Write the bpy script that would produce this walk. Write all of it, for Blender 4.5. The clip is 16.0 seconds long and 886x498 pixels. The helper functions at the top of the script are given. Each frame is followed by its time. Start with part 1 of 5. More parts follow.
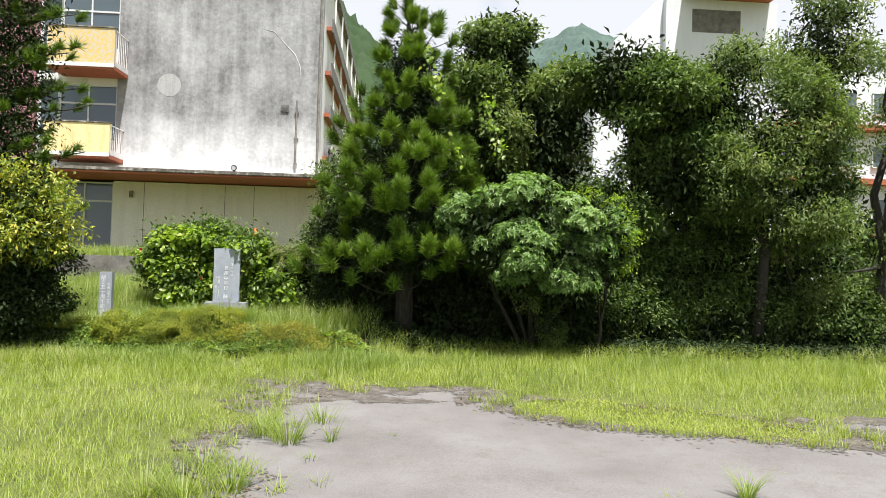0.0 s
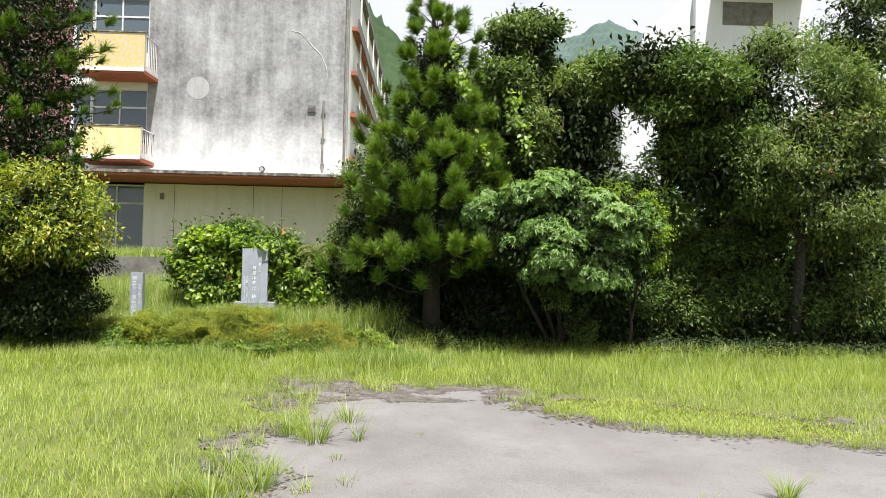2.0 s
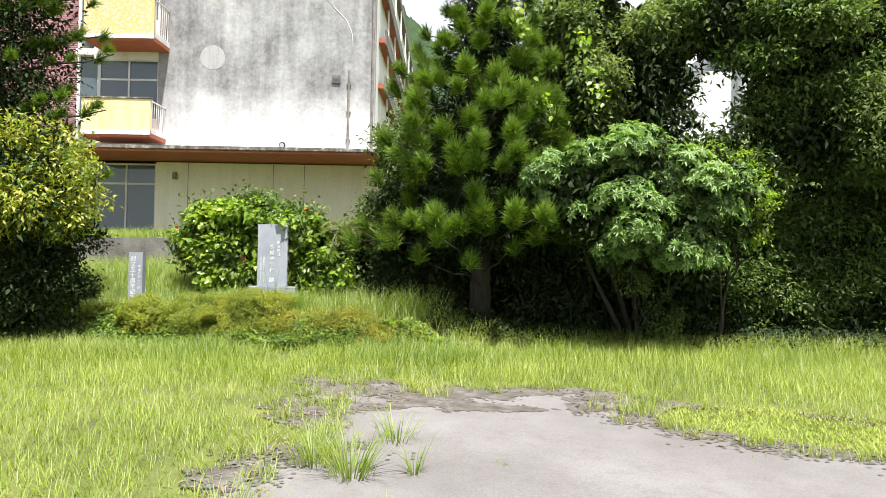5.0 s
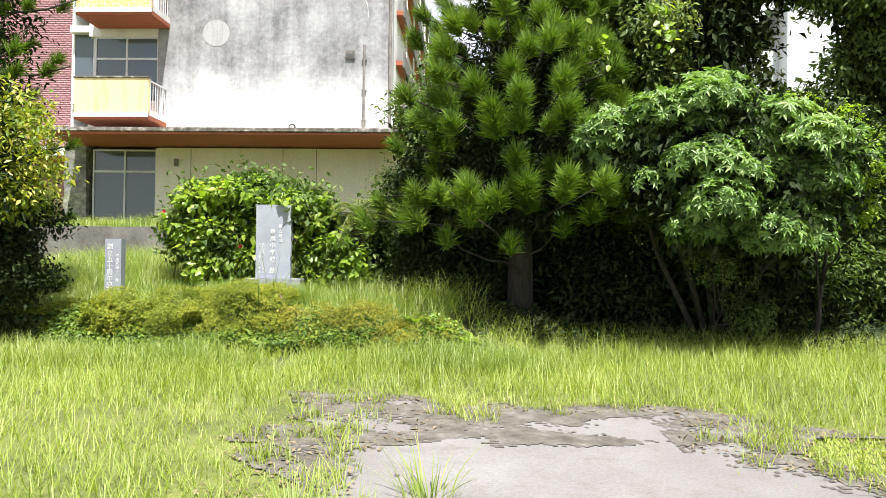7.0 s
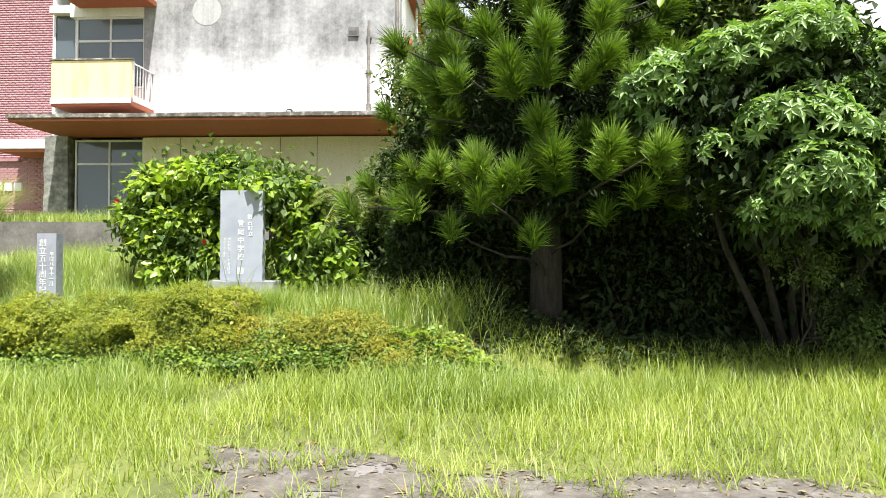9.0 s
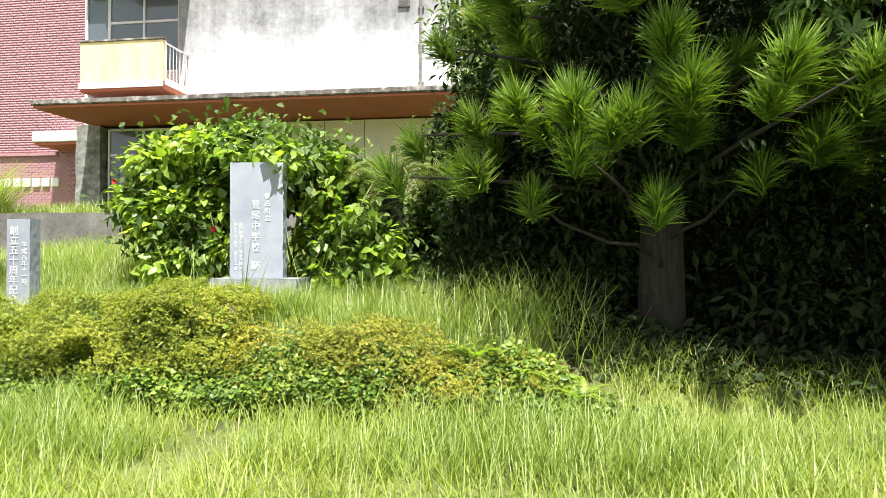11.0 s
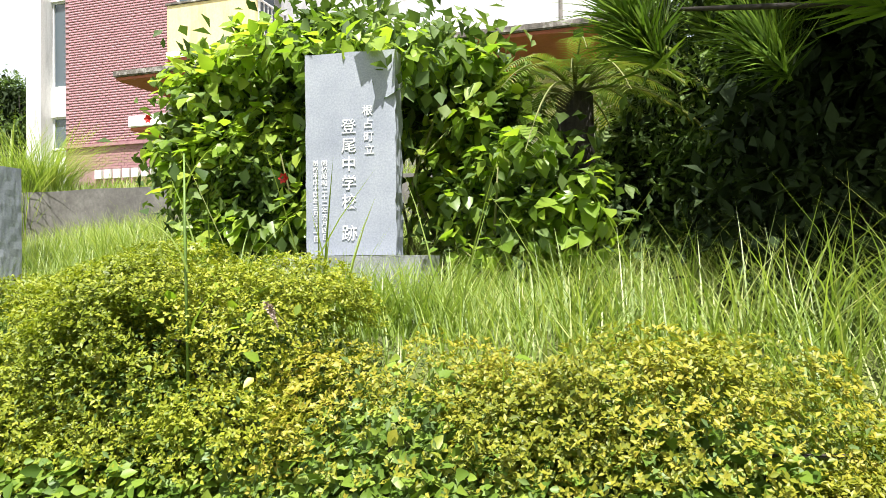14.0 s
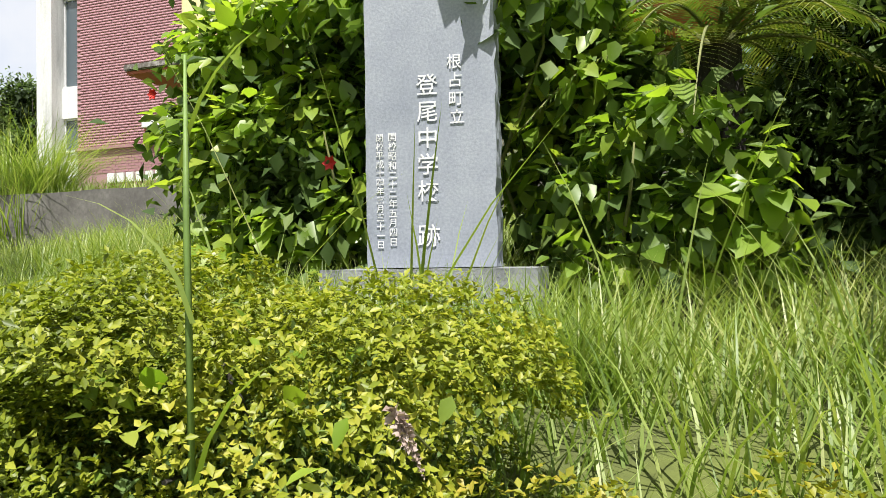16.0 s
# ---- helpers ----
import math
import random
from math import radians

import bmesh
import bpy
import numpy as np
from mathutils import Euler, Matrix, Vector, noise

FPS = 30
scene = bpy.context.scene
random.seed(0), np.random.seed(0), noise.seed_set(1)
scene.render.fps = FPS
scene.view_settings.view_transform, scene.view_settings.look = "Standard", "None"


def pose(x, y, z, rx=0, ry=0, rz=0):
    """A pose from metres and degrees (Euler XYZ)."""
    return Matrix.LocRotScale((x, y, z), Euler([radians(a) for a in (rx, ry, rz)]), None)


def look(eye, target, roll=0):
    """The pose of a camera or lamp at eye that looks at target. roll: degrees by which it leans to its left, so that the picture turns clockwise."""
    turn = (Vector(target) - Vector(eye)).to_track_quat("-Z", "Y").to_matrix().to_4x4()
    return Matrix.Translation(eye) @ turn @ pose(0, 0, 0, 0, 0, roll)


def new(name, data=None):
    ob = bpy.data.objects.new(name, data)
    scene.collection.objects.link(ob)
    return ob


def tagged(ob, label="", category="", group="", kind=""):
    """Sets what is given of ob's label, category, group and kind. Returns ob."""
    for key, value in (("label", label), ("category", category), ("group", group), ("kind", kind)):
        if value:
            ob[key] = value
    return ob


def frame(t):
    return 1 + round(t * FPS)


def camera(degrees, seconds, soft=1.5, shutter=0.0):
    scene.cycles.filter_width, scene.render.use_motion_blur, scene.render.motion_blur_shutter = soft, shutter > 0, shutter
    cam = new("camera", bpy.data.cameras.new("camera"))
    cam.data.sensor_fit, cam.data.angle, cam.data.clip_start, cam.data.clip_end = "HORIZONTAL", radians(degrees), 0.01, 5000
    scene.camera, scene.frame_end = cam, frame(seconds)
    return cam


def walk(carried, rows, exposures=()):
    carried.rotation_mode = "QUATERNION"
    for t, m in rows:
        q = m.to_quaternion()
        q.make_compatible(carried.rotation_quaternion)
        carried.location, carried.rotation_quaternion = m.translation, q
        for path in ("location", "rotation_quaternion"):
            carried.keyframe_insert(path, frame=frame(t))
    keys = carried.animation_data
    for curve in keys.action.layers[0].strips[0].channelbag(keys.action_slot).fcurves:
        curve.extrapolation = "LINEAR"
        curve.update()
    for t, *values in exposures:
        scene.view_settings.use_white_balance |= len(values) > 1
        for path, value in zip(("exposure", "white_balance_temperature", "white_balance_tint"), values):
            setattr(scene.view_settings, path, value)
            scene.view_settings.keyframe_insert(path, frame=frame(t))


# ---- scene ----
cam = camera(65.6, 16.0, 0.8)
METRES, EYE, TILT, LEAN, TURN = 13.0, 1.72, 0.0, 0.0, -3.7
ROWS = [
    (0.0, 0.0, 0.0, 0.0, -0.04, 1.36, -1.69),
    (0.5, -0.0002, 0.0011, -0.0003, 0.81, 1.35, -1.59),
    (1.0, -0.0005, 0.0052, -0.0014, 1.43, 1.39, -1.45),
    (1.5, 0.0008, 0.0044, -0.0018, 1.97, 1.35, -1.36),
    (2.0, 0.0011, 0.0085, -0.0026, 2.29, 1.3, -1.26),
    (2.5, -0.0004, 0.0177, -0.0049, 2.63, 1.26, -1.21),
    (3.0, -0.0065, 0.0425, -0.0086, 2.63, 0.97, -1.31),
    (3.5, -0.0089, 0.0747, -0.0123, 2.9, 0.84, -1.19),
    (4.0, -0.0177, 0.1111, -0.0153, 3.52, 0.8, -1.17),
    (4.5, -0.0271, 0.1458, -0.0184, 3.55, 0.75, -1.14),
    (5.0, -0.0434, 0.1782, -0.0263, 4.15, 0.78, -1.13),
    (7.5, -0.0714, 0.3691, -0.043, 5.88, 0.62, -0.61),
    (8.0, -0.0706, 0.4083, -0.0438, 5.92, 0.66, -0.54),
    (8.5, -0.0692, 0.4487, -0.0452, 6.23, 0.61, -0.51),
    (9.0, -0.0696, 0.4872, -0.0461, 7.6, 0.62, -0.32),
    (11.5, -0.1162, 0.6801, -0.0591, 13.23, 0.65, 0.02),
    (12.0, -0.1307, 0.7161, -0.0637, 14.71, 0.62, 0.19),
    (12.5, -0.147, 0.7542, -0.067, 17.47, 0.66, 0.38),
    (13.0, -0.1638, 0.792, -0.07, 18.79, 0.67, 0.5),
    (13.5, -0.1865, 0.8261, -0.071, 19.98, 0.66, 0.53),
    (14.0, -0.2068, 0.8608, -0.0719, 21.39, 0.66, 0.63),
    (14.5, -0.2275, 0.8901, -0.0694, 22.33, 0.66, 0.76),
    (15.0, -0.2465, 0.9119, -0.0686, 22.5, 0.79, 0.77),
    (15.5, -0.2601, 0.9277, -0.0689, 22.76, 0.84, 0.84),
    (16.0, -0.268, 0.931, -0.0692, 22.66, 1.09, 0.9),
]
walk(cam, [(t, pose(0, 0, EYE, TILT, LEAN, TURN) @ pose(METRES * x, METRES * y, METRES * z, 90 + pitch, roll, yaw)) for t, x, y, z, yaw, pitch, roll in ROWS],
     exposures=[(0.0, 0.95), (5.0, 1.25), (9.0, 1.48), (12.5, 1.6), (14.5, 1.28), (16.0, 0.93)])


# ---- world, sun, exposure ----
SUN_EL, SUN_AZ = radians(68), radians(163)      # azimuth clockwise from +y
world = bpy.data.worlds.new("sky")
scene.world = world
world.use_nodes = True
wn, wl = world.node_tree.nodes, world.node_tree.links
wn.clear()
sky = wn.new("ShaderNodeTexSky")
sky.sky_type, sky.sun_disc, sky.sun_elevation, sky.sun_rotation = "NISHITA", False, SUN_EL, SUN_AZ
coord = wn.new("ShaderNodeTexCoord")
cloud = wn.new("ShaderNodeTexNoise")
cloud.inputs["Scale"].default_value, cloud.inputs["Detail"].default_value = 2.2, 7
cramp = wn.new("ShaderNodeValToRGB")
cramp.color_ramp.elements[0].position, cramp.color_ramp.elements[1].position = 0.27, 0.47
cmix = wn.new("ShaderNodeMix")
cmix.data_type = "RGBA"
cmix.inputs[7].default_value = (4.7, 4.85, 5.2, 1)
back = wn.new("ShaderNodeBackground")
back.inputs[1].default_value = 0.10
wout = wn.new("ShaderNodeOutputWorld")
wl.new(coord.outputs["Generated"], cloud.inputs["Vector"])
wl.new(cloud.outputs["Fac"], cramp.inputs[0])
wl.new(cramp.outputs[0], cmix.inputs[0])
wl.new(sky.outputs[0], cmix.inputs[6])
wl.new(cmix.outputs[2], back.inputs[0])
wl.new(back.outputs[0], wout.inputs[0])
sun = new("sun", bpy.data.lights.new("sun", "SUN"))
sun.data.energy, sun.data.angle, sun.data.color = 5.0, radians(0.55), (1.0, 0.965, 0.92)
to_sun = Vector((math.sin(SUN_AZ) * math.cos(SUN_EL), math.cos(SUN_AZ) * math.cos(SUN_EL), math.sin(SUN_EL)))
sun.matrix_world = look(to_sun * 60, (0, 0, 0))


# ---- materials ----
def material(name):
    m = bpy.data.materials.new(name)
    m.use_nodes = True
    n, l = m.node_tree.nodes, m.node_tree.links
    return m, n, l, n["Principled BSDF"]


def ramp_node(n, stops):
    r = n.new("ShaderNodeValToRGB")
    e = r.color_ramp.elements
    while len(e) < len(stops):
        e.new(0.5)
    for k, (p, c) in zip(e, stops):
        k.position, k.color = p, (*c, 1)
    return r


def noise_node(n, l, scale, detail=6, rough=0.6, stretch=None):
    tc = n.new("ShaderNodeTexCoord")
    t = n.new("ShaderNodeTexNoise")
    t.inputs["Scale"].default_value, t.inputs["Detail"].default_value, t.inputs["Roughness"].default_value = scale, detail, rough
    if stretch:
        mp = n.new("ShaderNodeMapping")
        mp.inputs["Scale"].default_value = stretch
        l.new(tc.outputs["Object"], mp.inputs[0])
        l.new(mp.outputs[0], t.inputs["Vector"])
    else:
        l.new(tc.outputs["Object"], t.inputs["Vector"])
    return t


def mix_node(n, l, kind, fac, a, b):
    x = n.new("ShaderNodeMix")
    x.data_type, x.blend_type = "RGBA", kind
    for s, v in ((x.inputs[0], fac), (x.inputs[6], a), (x.inputs[7], b)):
        if isinstance(v, (int, float)):
            s.default_value = v
        elif isinstance(v, tuple):
            s.default_value = (*v, 1)
        else:
            l.new(v, s)
    return x.outputs[2]


def bump(n, l, bsdf, source, strength=0.4, distance=0.02):
    b = n.new("ShaderNodeBump")
    b.inputs["Strength"].default_value, b.inputs["Distance"].default_value = strength, distance
    l.new(source, b.inputs["Height"])
    l.new(b.outputs[0], bsdf.inputs["Normal"])


def surface(name, stops, scale=4.0, fine=40.0, rough=0.8, relief=0.3, metal=0.0, stretch=None, spread=(0.3, 0.7)):
    """Two scales of noise between the given colours, with relief."""
    m, n, l, p = material(name)
    big = noise_node(n, l, scale, 7, 0.62, stretch)
    small = noise_node(n, l, fine, 5)
    k = len(stops)
    r = ramp_node(n, [(spread[0] + (spread[1] - spread[0]) * i / max(1, k - 1), c) for i, c in enumerate(stops)])
    l.new(big.outputs["Fac"], r.inputs[0])
    g = ramp_node(n, [(0.25, (0.72, 0.72, 0.72)), (0.75, (1.12, 1.12, 1.12))])
    l.new(small.outputs["Fac"], g.inputs[0])
    l.new(mix_node(n, l, "MULTIPLY", 1.0, r.outputs[0], g.outputs[0]), p.inputs["Base Color"])
    p.inputs["Roughness"].default_value, p.inputs["Metallic"].default_value = rough, metal
    bump(n, l, p, small.outputs["Fac"], relief, 0.01)
    return m


def leafy(name, stops, translucent=0.35, rough=0.45, drift=1.2, gloss=0.5):
    """Foliage: colour varies from leaf to leaf and, slowly, through the plant."""
    m, n, l, p = material(name)
    geo = n.new("ShaderNodeNewGeometry")
    slow = noise_node(n, l, drift, 3)
    add = n.new("ShaderNodeMath")
    add.operation, add.inputs[2].default_value = "MULTIPLY_ADD", 0.0
    l.new(geo.outputs["Random Per Island"], add.inputs[0])
    add.inputs[1].default_value = 0.62
    off = n.new("ShaderNodeMath")
    off.operation, off.inputs[1].default_value, off.inputs[2].default_value = "MULTIPLY_ADD", 1.1, -0.36
    l.new(slow.outputs["Fac"], off.inputs[0])
    l.new(off.outputs[0], add.inputs[2])
    k = len(stops)
    r = ramp_node(n, [(i / max(1, k - 1), c) for i, c in enumerate(stops)])
    l.new(add.outputs[0], r.inputs[0])
    l.new(r.outputs[0], p.inputs["Base Color"])
    p.inputs["Roughness"].default_value = rough
    p.inputs["Specular IOR Level"].default_value = gloss
    tr = n.new("ShaderNodeBsdfTranslucent")
    l.new(mix_node(n, l, "MULTIPLY", 1.0, r.outputs[0], (1.5, 1.6, 0.7)), tr.inputs[0])
    ms = n.new("ShaderNodeMixShader")
    ms.inputs[0].default_value = translucent
    l.new(p.outputs[0], ms.inputs[1])
    l.new(tr.outputs[0], ms.inputs[2])
    l.new(ms.outputs[0], n["Material Output"].inputs["Surface"])
    return m


def stained_render():
    """Old white render, greyed by mould from the top, white where rain has not reached."""
    m, n, l, p = material("weathered_render")
    tc = n.new("ShaderNodeTexCoord")
    sep = n.new("ShaderNodeSeparateXYZ")
    l.new(tc.outputs["Object"], sep.inputs[0])
    blot = noise_node(n, l, 0.42, 8, 0.68)
    streak = noise_node(n, l, 1.0, 6, 0.6, (2.6, 1, 0.22))
    grain = noise_node(n, l, 9.0, 6, 0.7)
    hgt = n.new("ShaderNodeMapRange")
    hgt.inputs[1].default_value, hgt.inputs[2].default_value, hgt.inputs[3].default_value, hgt.inputs[4].default_value = 4.9, 6.8, -0.16, 0.11
    l.new(sep.outputs[2], hgt.inputs[0])
    a = n.new("ShaderNodeMath")
    a.operation, a.inputs[1].default_value = "MULTIPLY_ADD", 0.34
    l.new(streak.outputs["Fac"], a.inputs[0])
    l.new(hgt.outputs[0], a.inputs[2])
    b = n.new("ShaderNodeMath")
    b.operation, b.inputs[1].default_value = "MULTIPLY_ADD", 0.8
    l.new(blot.outputs["Fac"], b.inputs[0])
    l.new(a.outputs[0], b.inputs[2])
    c = n.new("ShaderNodeMath")
    c.operation, c.inputs[1].default_value = "MULTIPLY_ADD", 0.3
    l.new(grain.outputs["Fac"], c.inputs[0])
    l.new(b.outputs[0], c.inputs[2])
    r = ramp_node(n, [(0.52, (0.68, 0.68, 0.68)), (0.66, (0.48, 0.48, 0.485)), (0.8, (0.31, 0.31, 0.315)), (0.96, (0.14, 0.14, 0.14))])
    l.new(c.outputs[0], r.inputs[0])
    l.new(r.outputs[0], p.inputs["Base Color"])
    p.inputs["Roughness"].default_value = 0.9
    bump(n, l, p, grain.outputs["Fac"], 0.25, 0.01)
    return m


def streaked(name, base, stain, amount=0.5, rough=0.8, scale=1.0):
    """Paint with upright stains."""
    m, n, l, p = material(name)
    s = noise_node(n, l, scale, 7, 0.65, (3.0, 3.0, 0.35))
    f = noise_node(n, l, 22, 5)
    r = ramp_node(n, [(0.48, (0, 0, 0)), (0.72, (amount, amount, amount))])
    l.new(s.outputs["Fac"], r.inputs[0])
    g = ramp_node(n, [(0.3, (0.85, 0.85, 0.85)), (0.7, (1.05, 1.05, 1.05))])
    l.new(f.outputs["Fac"], g.inputs[0])
    l.new(mix_node(n, l, "MULTIPLY", 1.0, mix_node(n, l, "MIX", r.outputs[0], base, stain), g.outputs[0]), p.inputs["Base Color"])
    p.inputs["Roughness"].default_value = rough
    bump(n, l, p, f.outputs["Fac"], 0.15, 0.005)
    return m


def peeling(name, base, under, scale=9.0, edge=0.5):
    m, n, l, p = material(name)
    s = noise_node(n, l, scale, 8, 0.7)
    r = ramp_node(n, [(edge - 0.02, base), (edge + 0.03, under)])
    l.new(s.outputs["Fac"], r.inputs[0])
    l.new(r.outputs[0], p.inputs["Base Color"])
    p.inputs["Roughness"].default_value = 0.85
    bump(n, l, p, s.outputs["Fac"], 0.4, 0.01)
    return m


def window_glass():
    m, n, l, p = material("window_glass")
    # blue-grey base lightened to paint in the sky's reflection
    p.inputs["Base Color"].default_value = (0.1, 0.13, 0.15, 1)
    p.inputs["Roughness"].default_value = 0.06
    p.inputs["Specular IOR Level"].default_value = 0.8
    tp = n.new("ShaderNodeBsdfTransparent")
    ms = n.new("ShaderNodeMixShader")
    ms.inputs[0].default_value = 0.2
    l.new(p.outputs[0], ms.inputs[1])
    l.new(tp.outputs[0], ms.inputs[2])
    l.new(ms.outputs[0], n["Material Output"].inputs["Surface"])
    return m


M_RENDER = stained_render()
M_CREAM = streaked("cream_render", (0.82, 0.78, 0.69), (0.62, 0.57, 0.48), 0.5)
M_WHITE = streaked("white_paint", (0.74, 0.74, 0.72), (0.45, 0.43, 0.4), 0.5)
M_STREAKY = streaked("streaked_white_paint", (0.66, 0.66, 0.65), (0.28, 0.28, 0.28), 0.9)
# white walls whose shade is put in as a greyer, bluer base
M_CLEAN = streaked("shaded_white_render", (0.62, 0.64, 0.67), (0.5, 0.51, 0.54), 0.5)
M_YELLOW = streaked("yellow_paint", (0.8, 0.66, 0.34), (0.66, 0.42, 0.16), 0.7, 0.7, 1.6)
M_PEEL = peeling("peeling_yellow_paint", (0.62, 0.43, 0.13), (0.5, 0.45, 0.36), 14, 0.5)
M_RED = streaked("red_brown_paint", (0.36, 0.105, 0.05), (0.24, 0.075, 0.04), 0.6)
M_MOSSY = surface("mossy_concrete", [(0.05, 0.05, 0.045), (0.16, 0.14, 0.12), (0.5, 0.48, 0.45)], 6, 30, 0.95, 0.7)
M_CONC = surface("concrete", [(0.09, 0.084, 0.078), (0.15, 0.14, 0.13), (0.21, 0.2, 0.185)], 2.5, 25, 0.9, 0.4)
M_STONEWALL = surface("rubble_stone", [(0.08, 0.08, 0.075), (0.2, 0.2, 0.18), (0.36, 0.35, 0.32)], 5, 25, 0.95, 0.9)
M_BRICK = surface("red_brick", [(0.3, 0.145, 0.165), (0.35, 0.18, 0.2), (0.41, 0.22, 0.24)], 6, 40, 0.85, 0.3)
M_MORTAR = surface("mortar", [(0.33, 0.19, 0.2), (0.39, 0.235, 0.245)], 8, 50, 0.95, 0.4)
M_GLASS = window_glass()
M_ALU = surface("window_frame_metal", [(0.55, 0.56, 0.57), (0.68, 0.69, 0.7)], 5, 60, 0.5, 0.05)
# dark colour that stands for the unlit inside of rooms and slots
M_DARK = surface("painted_room_shade", [(0.05, 0.05, 0.05), (0.1, 0.1, 0.095)], 1.5, 20, 0.9, 0.1)
M_PIPE = surface("pipe_paint", [(0.12, 0.11, 0.1), (0.3, 0.27, 0.24)], 5, 40, 0.6, 0.2)
M_BLACK = surface("black_plastic", [(0.015, 0.015, 0.015), (0.03, 0.03, 0.03)], 10, 60, 0.4, 0.05)
M_ORANGE = surface("orange_plastic", [(0.75, 0.17, 0.04), (0.85, 0.24, 0.07)], 4, 30, 0.5, 0.1)
M_STELE = surface("dressed_slate", [(0.25, 0.275, 0.325), (0.3, 0.325, 0.375), (0.35, 0.375, 0.42)], 2.2, 90, 0.62, 0.12, spread=(0.35, 0.65))
M_BASE = surface("rough_granite", [(0.15, 0.16, 0.17), (0.24, 0.25, 0.26), (0.33, 0.34, 0.34)], 6, 80, 0.85, 0.6)
M_INK = surface("white_carved_paint", [(0.62, 0.64, 0.66), (0.8, 0.8, 0.8)], 18, 90, 0.8, 0.2, spread=(0.35, 0.55))
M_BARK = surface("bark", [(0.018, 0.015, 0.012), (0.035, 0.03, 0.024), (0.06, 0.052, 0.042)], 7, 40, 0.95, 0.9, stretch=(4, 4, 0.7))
M_TWIG = surface("green_stem", [(0.12, 0.14, 0.04), (0.2, 0.2, 0.07)], 6, 40, 0.8, 0.2)
M_WOODPOST = surface("weathered_wood", [(0.13, 0.11, 0.09), (0.26, 0.23, 0.19)], 5, 40, 0.9, 0.5, stretch=(5, 5, 0.5))
M_SOIL = surface("grassy_soil", [(0.06, 0.07, 0.02), (0.1, 0.12, 0.025), (0.15, 0.165, 0.04)], 1.3, 30, 1.0, 0.6)
M_HILL = leafy("forest_canopy", [(0.022, 0.04, 0.02), (0.032, 0.055, 0.026), (0.046, 0.075, 0.035)], 0.0, 0.9, 0.02, 0.1)
# aerial haze mixed into the far forest's colour: bluer and paler
M_FARHILL = surface("haze_tinted_forest", [(0.05, 0.085, 0.075), (0.075, 0.115, 0.095)], 0.03, 0.3, 1.0, 0.1)

L_CONIFER = leafy("conifer_needles", [(0.035, 0.07, 0.013), (0.08, 0.145, 0.018), (0.14, 0.225, 0.025), (0.22, 0.3, 0.04)], 0.2, 0.5, 0.8, 0.25)
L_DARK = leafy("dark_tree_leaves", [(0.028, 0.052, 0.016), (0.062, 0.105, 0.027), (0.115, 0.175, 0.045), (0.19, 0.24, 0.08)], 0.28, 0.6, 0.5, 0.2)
# leaf colour darkened to stand for shade inside crowns and under trees
L_SHADE = leafy("shade_toned_leaves", [(0.014, 0.024, 0.009), (0.022, 0.036, 0.012), (0.034, 0.05, 0.017)], 0.05, 0.7, 0.8, 0.1)
L_OLIVE = leafy("olive_tree_leaves", [(0.045, 0.078, 0.022), (0.095, 0.145, 0.042), (0.165, 0.22, 0.07), (0.25, 0.28, 0.1)], 0.34, 0.55, 0.6, 0.25)
L_PALE = leafy("pale_bush_leaves", [(0.06, 0.12, 0.025), (0.11, 0.2, 0.042), (0.17, 0.27, 0.065), (0.24, 0.33, 0.1)], 0.3, 0.42, 0.9, 0.4)
L_BRIGHT = leafy("bright_shrub_leaves", [(0.09, 0.16, 0.018), (0.17, 0.27, 0.028), (0.26, 0.36, 0.04), (0.36, 0.41, 0.07)], 0.48, 0.4, 1.6)
L_YELLOW = leafy("yellowing_leaves", [(0.07, 0.12, 0.018), (0.17, 0.24, 0.03), (0.34, 0.34, 0.045), (0.5, 0.42, 0.07)], 0.35, 0.45, 2.0)
L_AZALEA = leafy("azalea_leaves", [(0.07, 0.1, 0.012), (0.16, 0.2, 0.016), (0.26, 0.285, 0.024), (0.37, 0.345, 0.045)], 0.3, 0.45, 2.2, 0.3)
L_RUSTY = leafy("rusty_azalea_leaves", [(0.07, 0.1, 0.013), (0.18, 0.2, 0.02), (0.28, 0.265, 0.03), (0.38, 0.29, 0.05)], 0.3, 0.45, 2.2, 0.3)
L_IVY = leafy("ivy_leaves", [(0.035, 0.07, 0.012), (0.075, 0.135, 0.018), (0.14, 0.215, 0.026), (0.25, 0.3, 0.045)], 0.25, 0.45, 2.5, 0.3)
L_GRASS = leafy("lawn_grass", [(0.115, 0.155, 0.026), (0.19, 0.25, 0.04), (0.275, 0.335, 0.062), (0.4, 0.41, 0.13)], 0.4, 0.5, 0.7)
L_TALL = leafy("tall_grass", [(0.085, 0.14, 0.025), (0.155, 0.225, 0.04), (0.25, 0.31, 0.075), (0.46, 0.45, 0.22)], 0.4, 0.45, 1.2)
L_PALM = leafy("cycad_fronds", [(0.06, 0.11, 0.02), (0.13, 0.18, 0.03), (0.26, 0.24, 0.06)], 0.25, 0.4, 2.0)
L_MOSS = leafy("low_weeds", [(0.17, 0.22, 0.025), (0.26, 0.315, 0.05), (0.37, 0.41, 0.09)], 0.3, 0.6, 1.0)
L_DEAD = leafy("dead_litter", [(0.07, 0.05, 0.03), (0.16, 0.12, 0.07), (0.28, 0.22, 0.14)], 0.1, 0.8, 1.0)
L_RED = leafy("red_petals", [(0.5, 0.02, 0.02), (0.65, 0.04, 0.03)], 0.3, 0.5, 2.0)

L_HUSK = leafy("dry_husks", [(0.2, 0.14, 0.11), (0.34, 0.26, 0.22), (0.46, 0.38, 0.33)], 0.1, 0.8, 1.0)
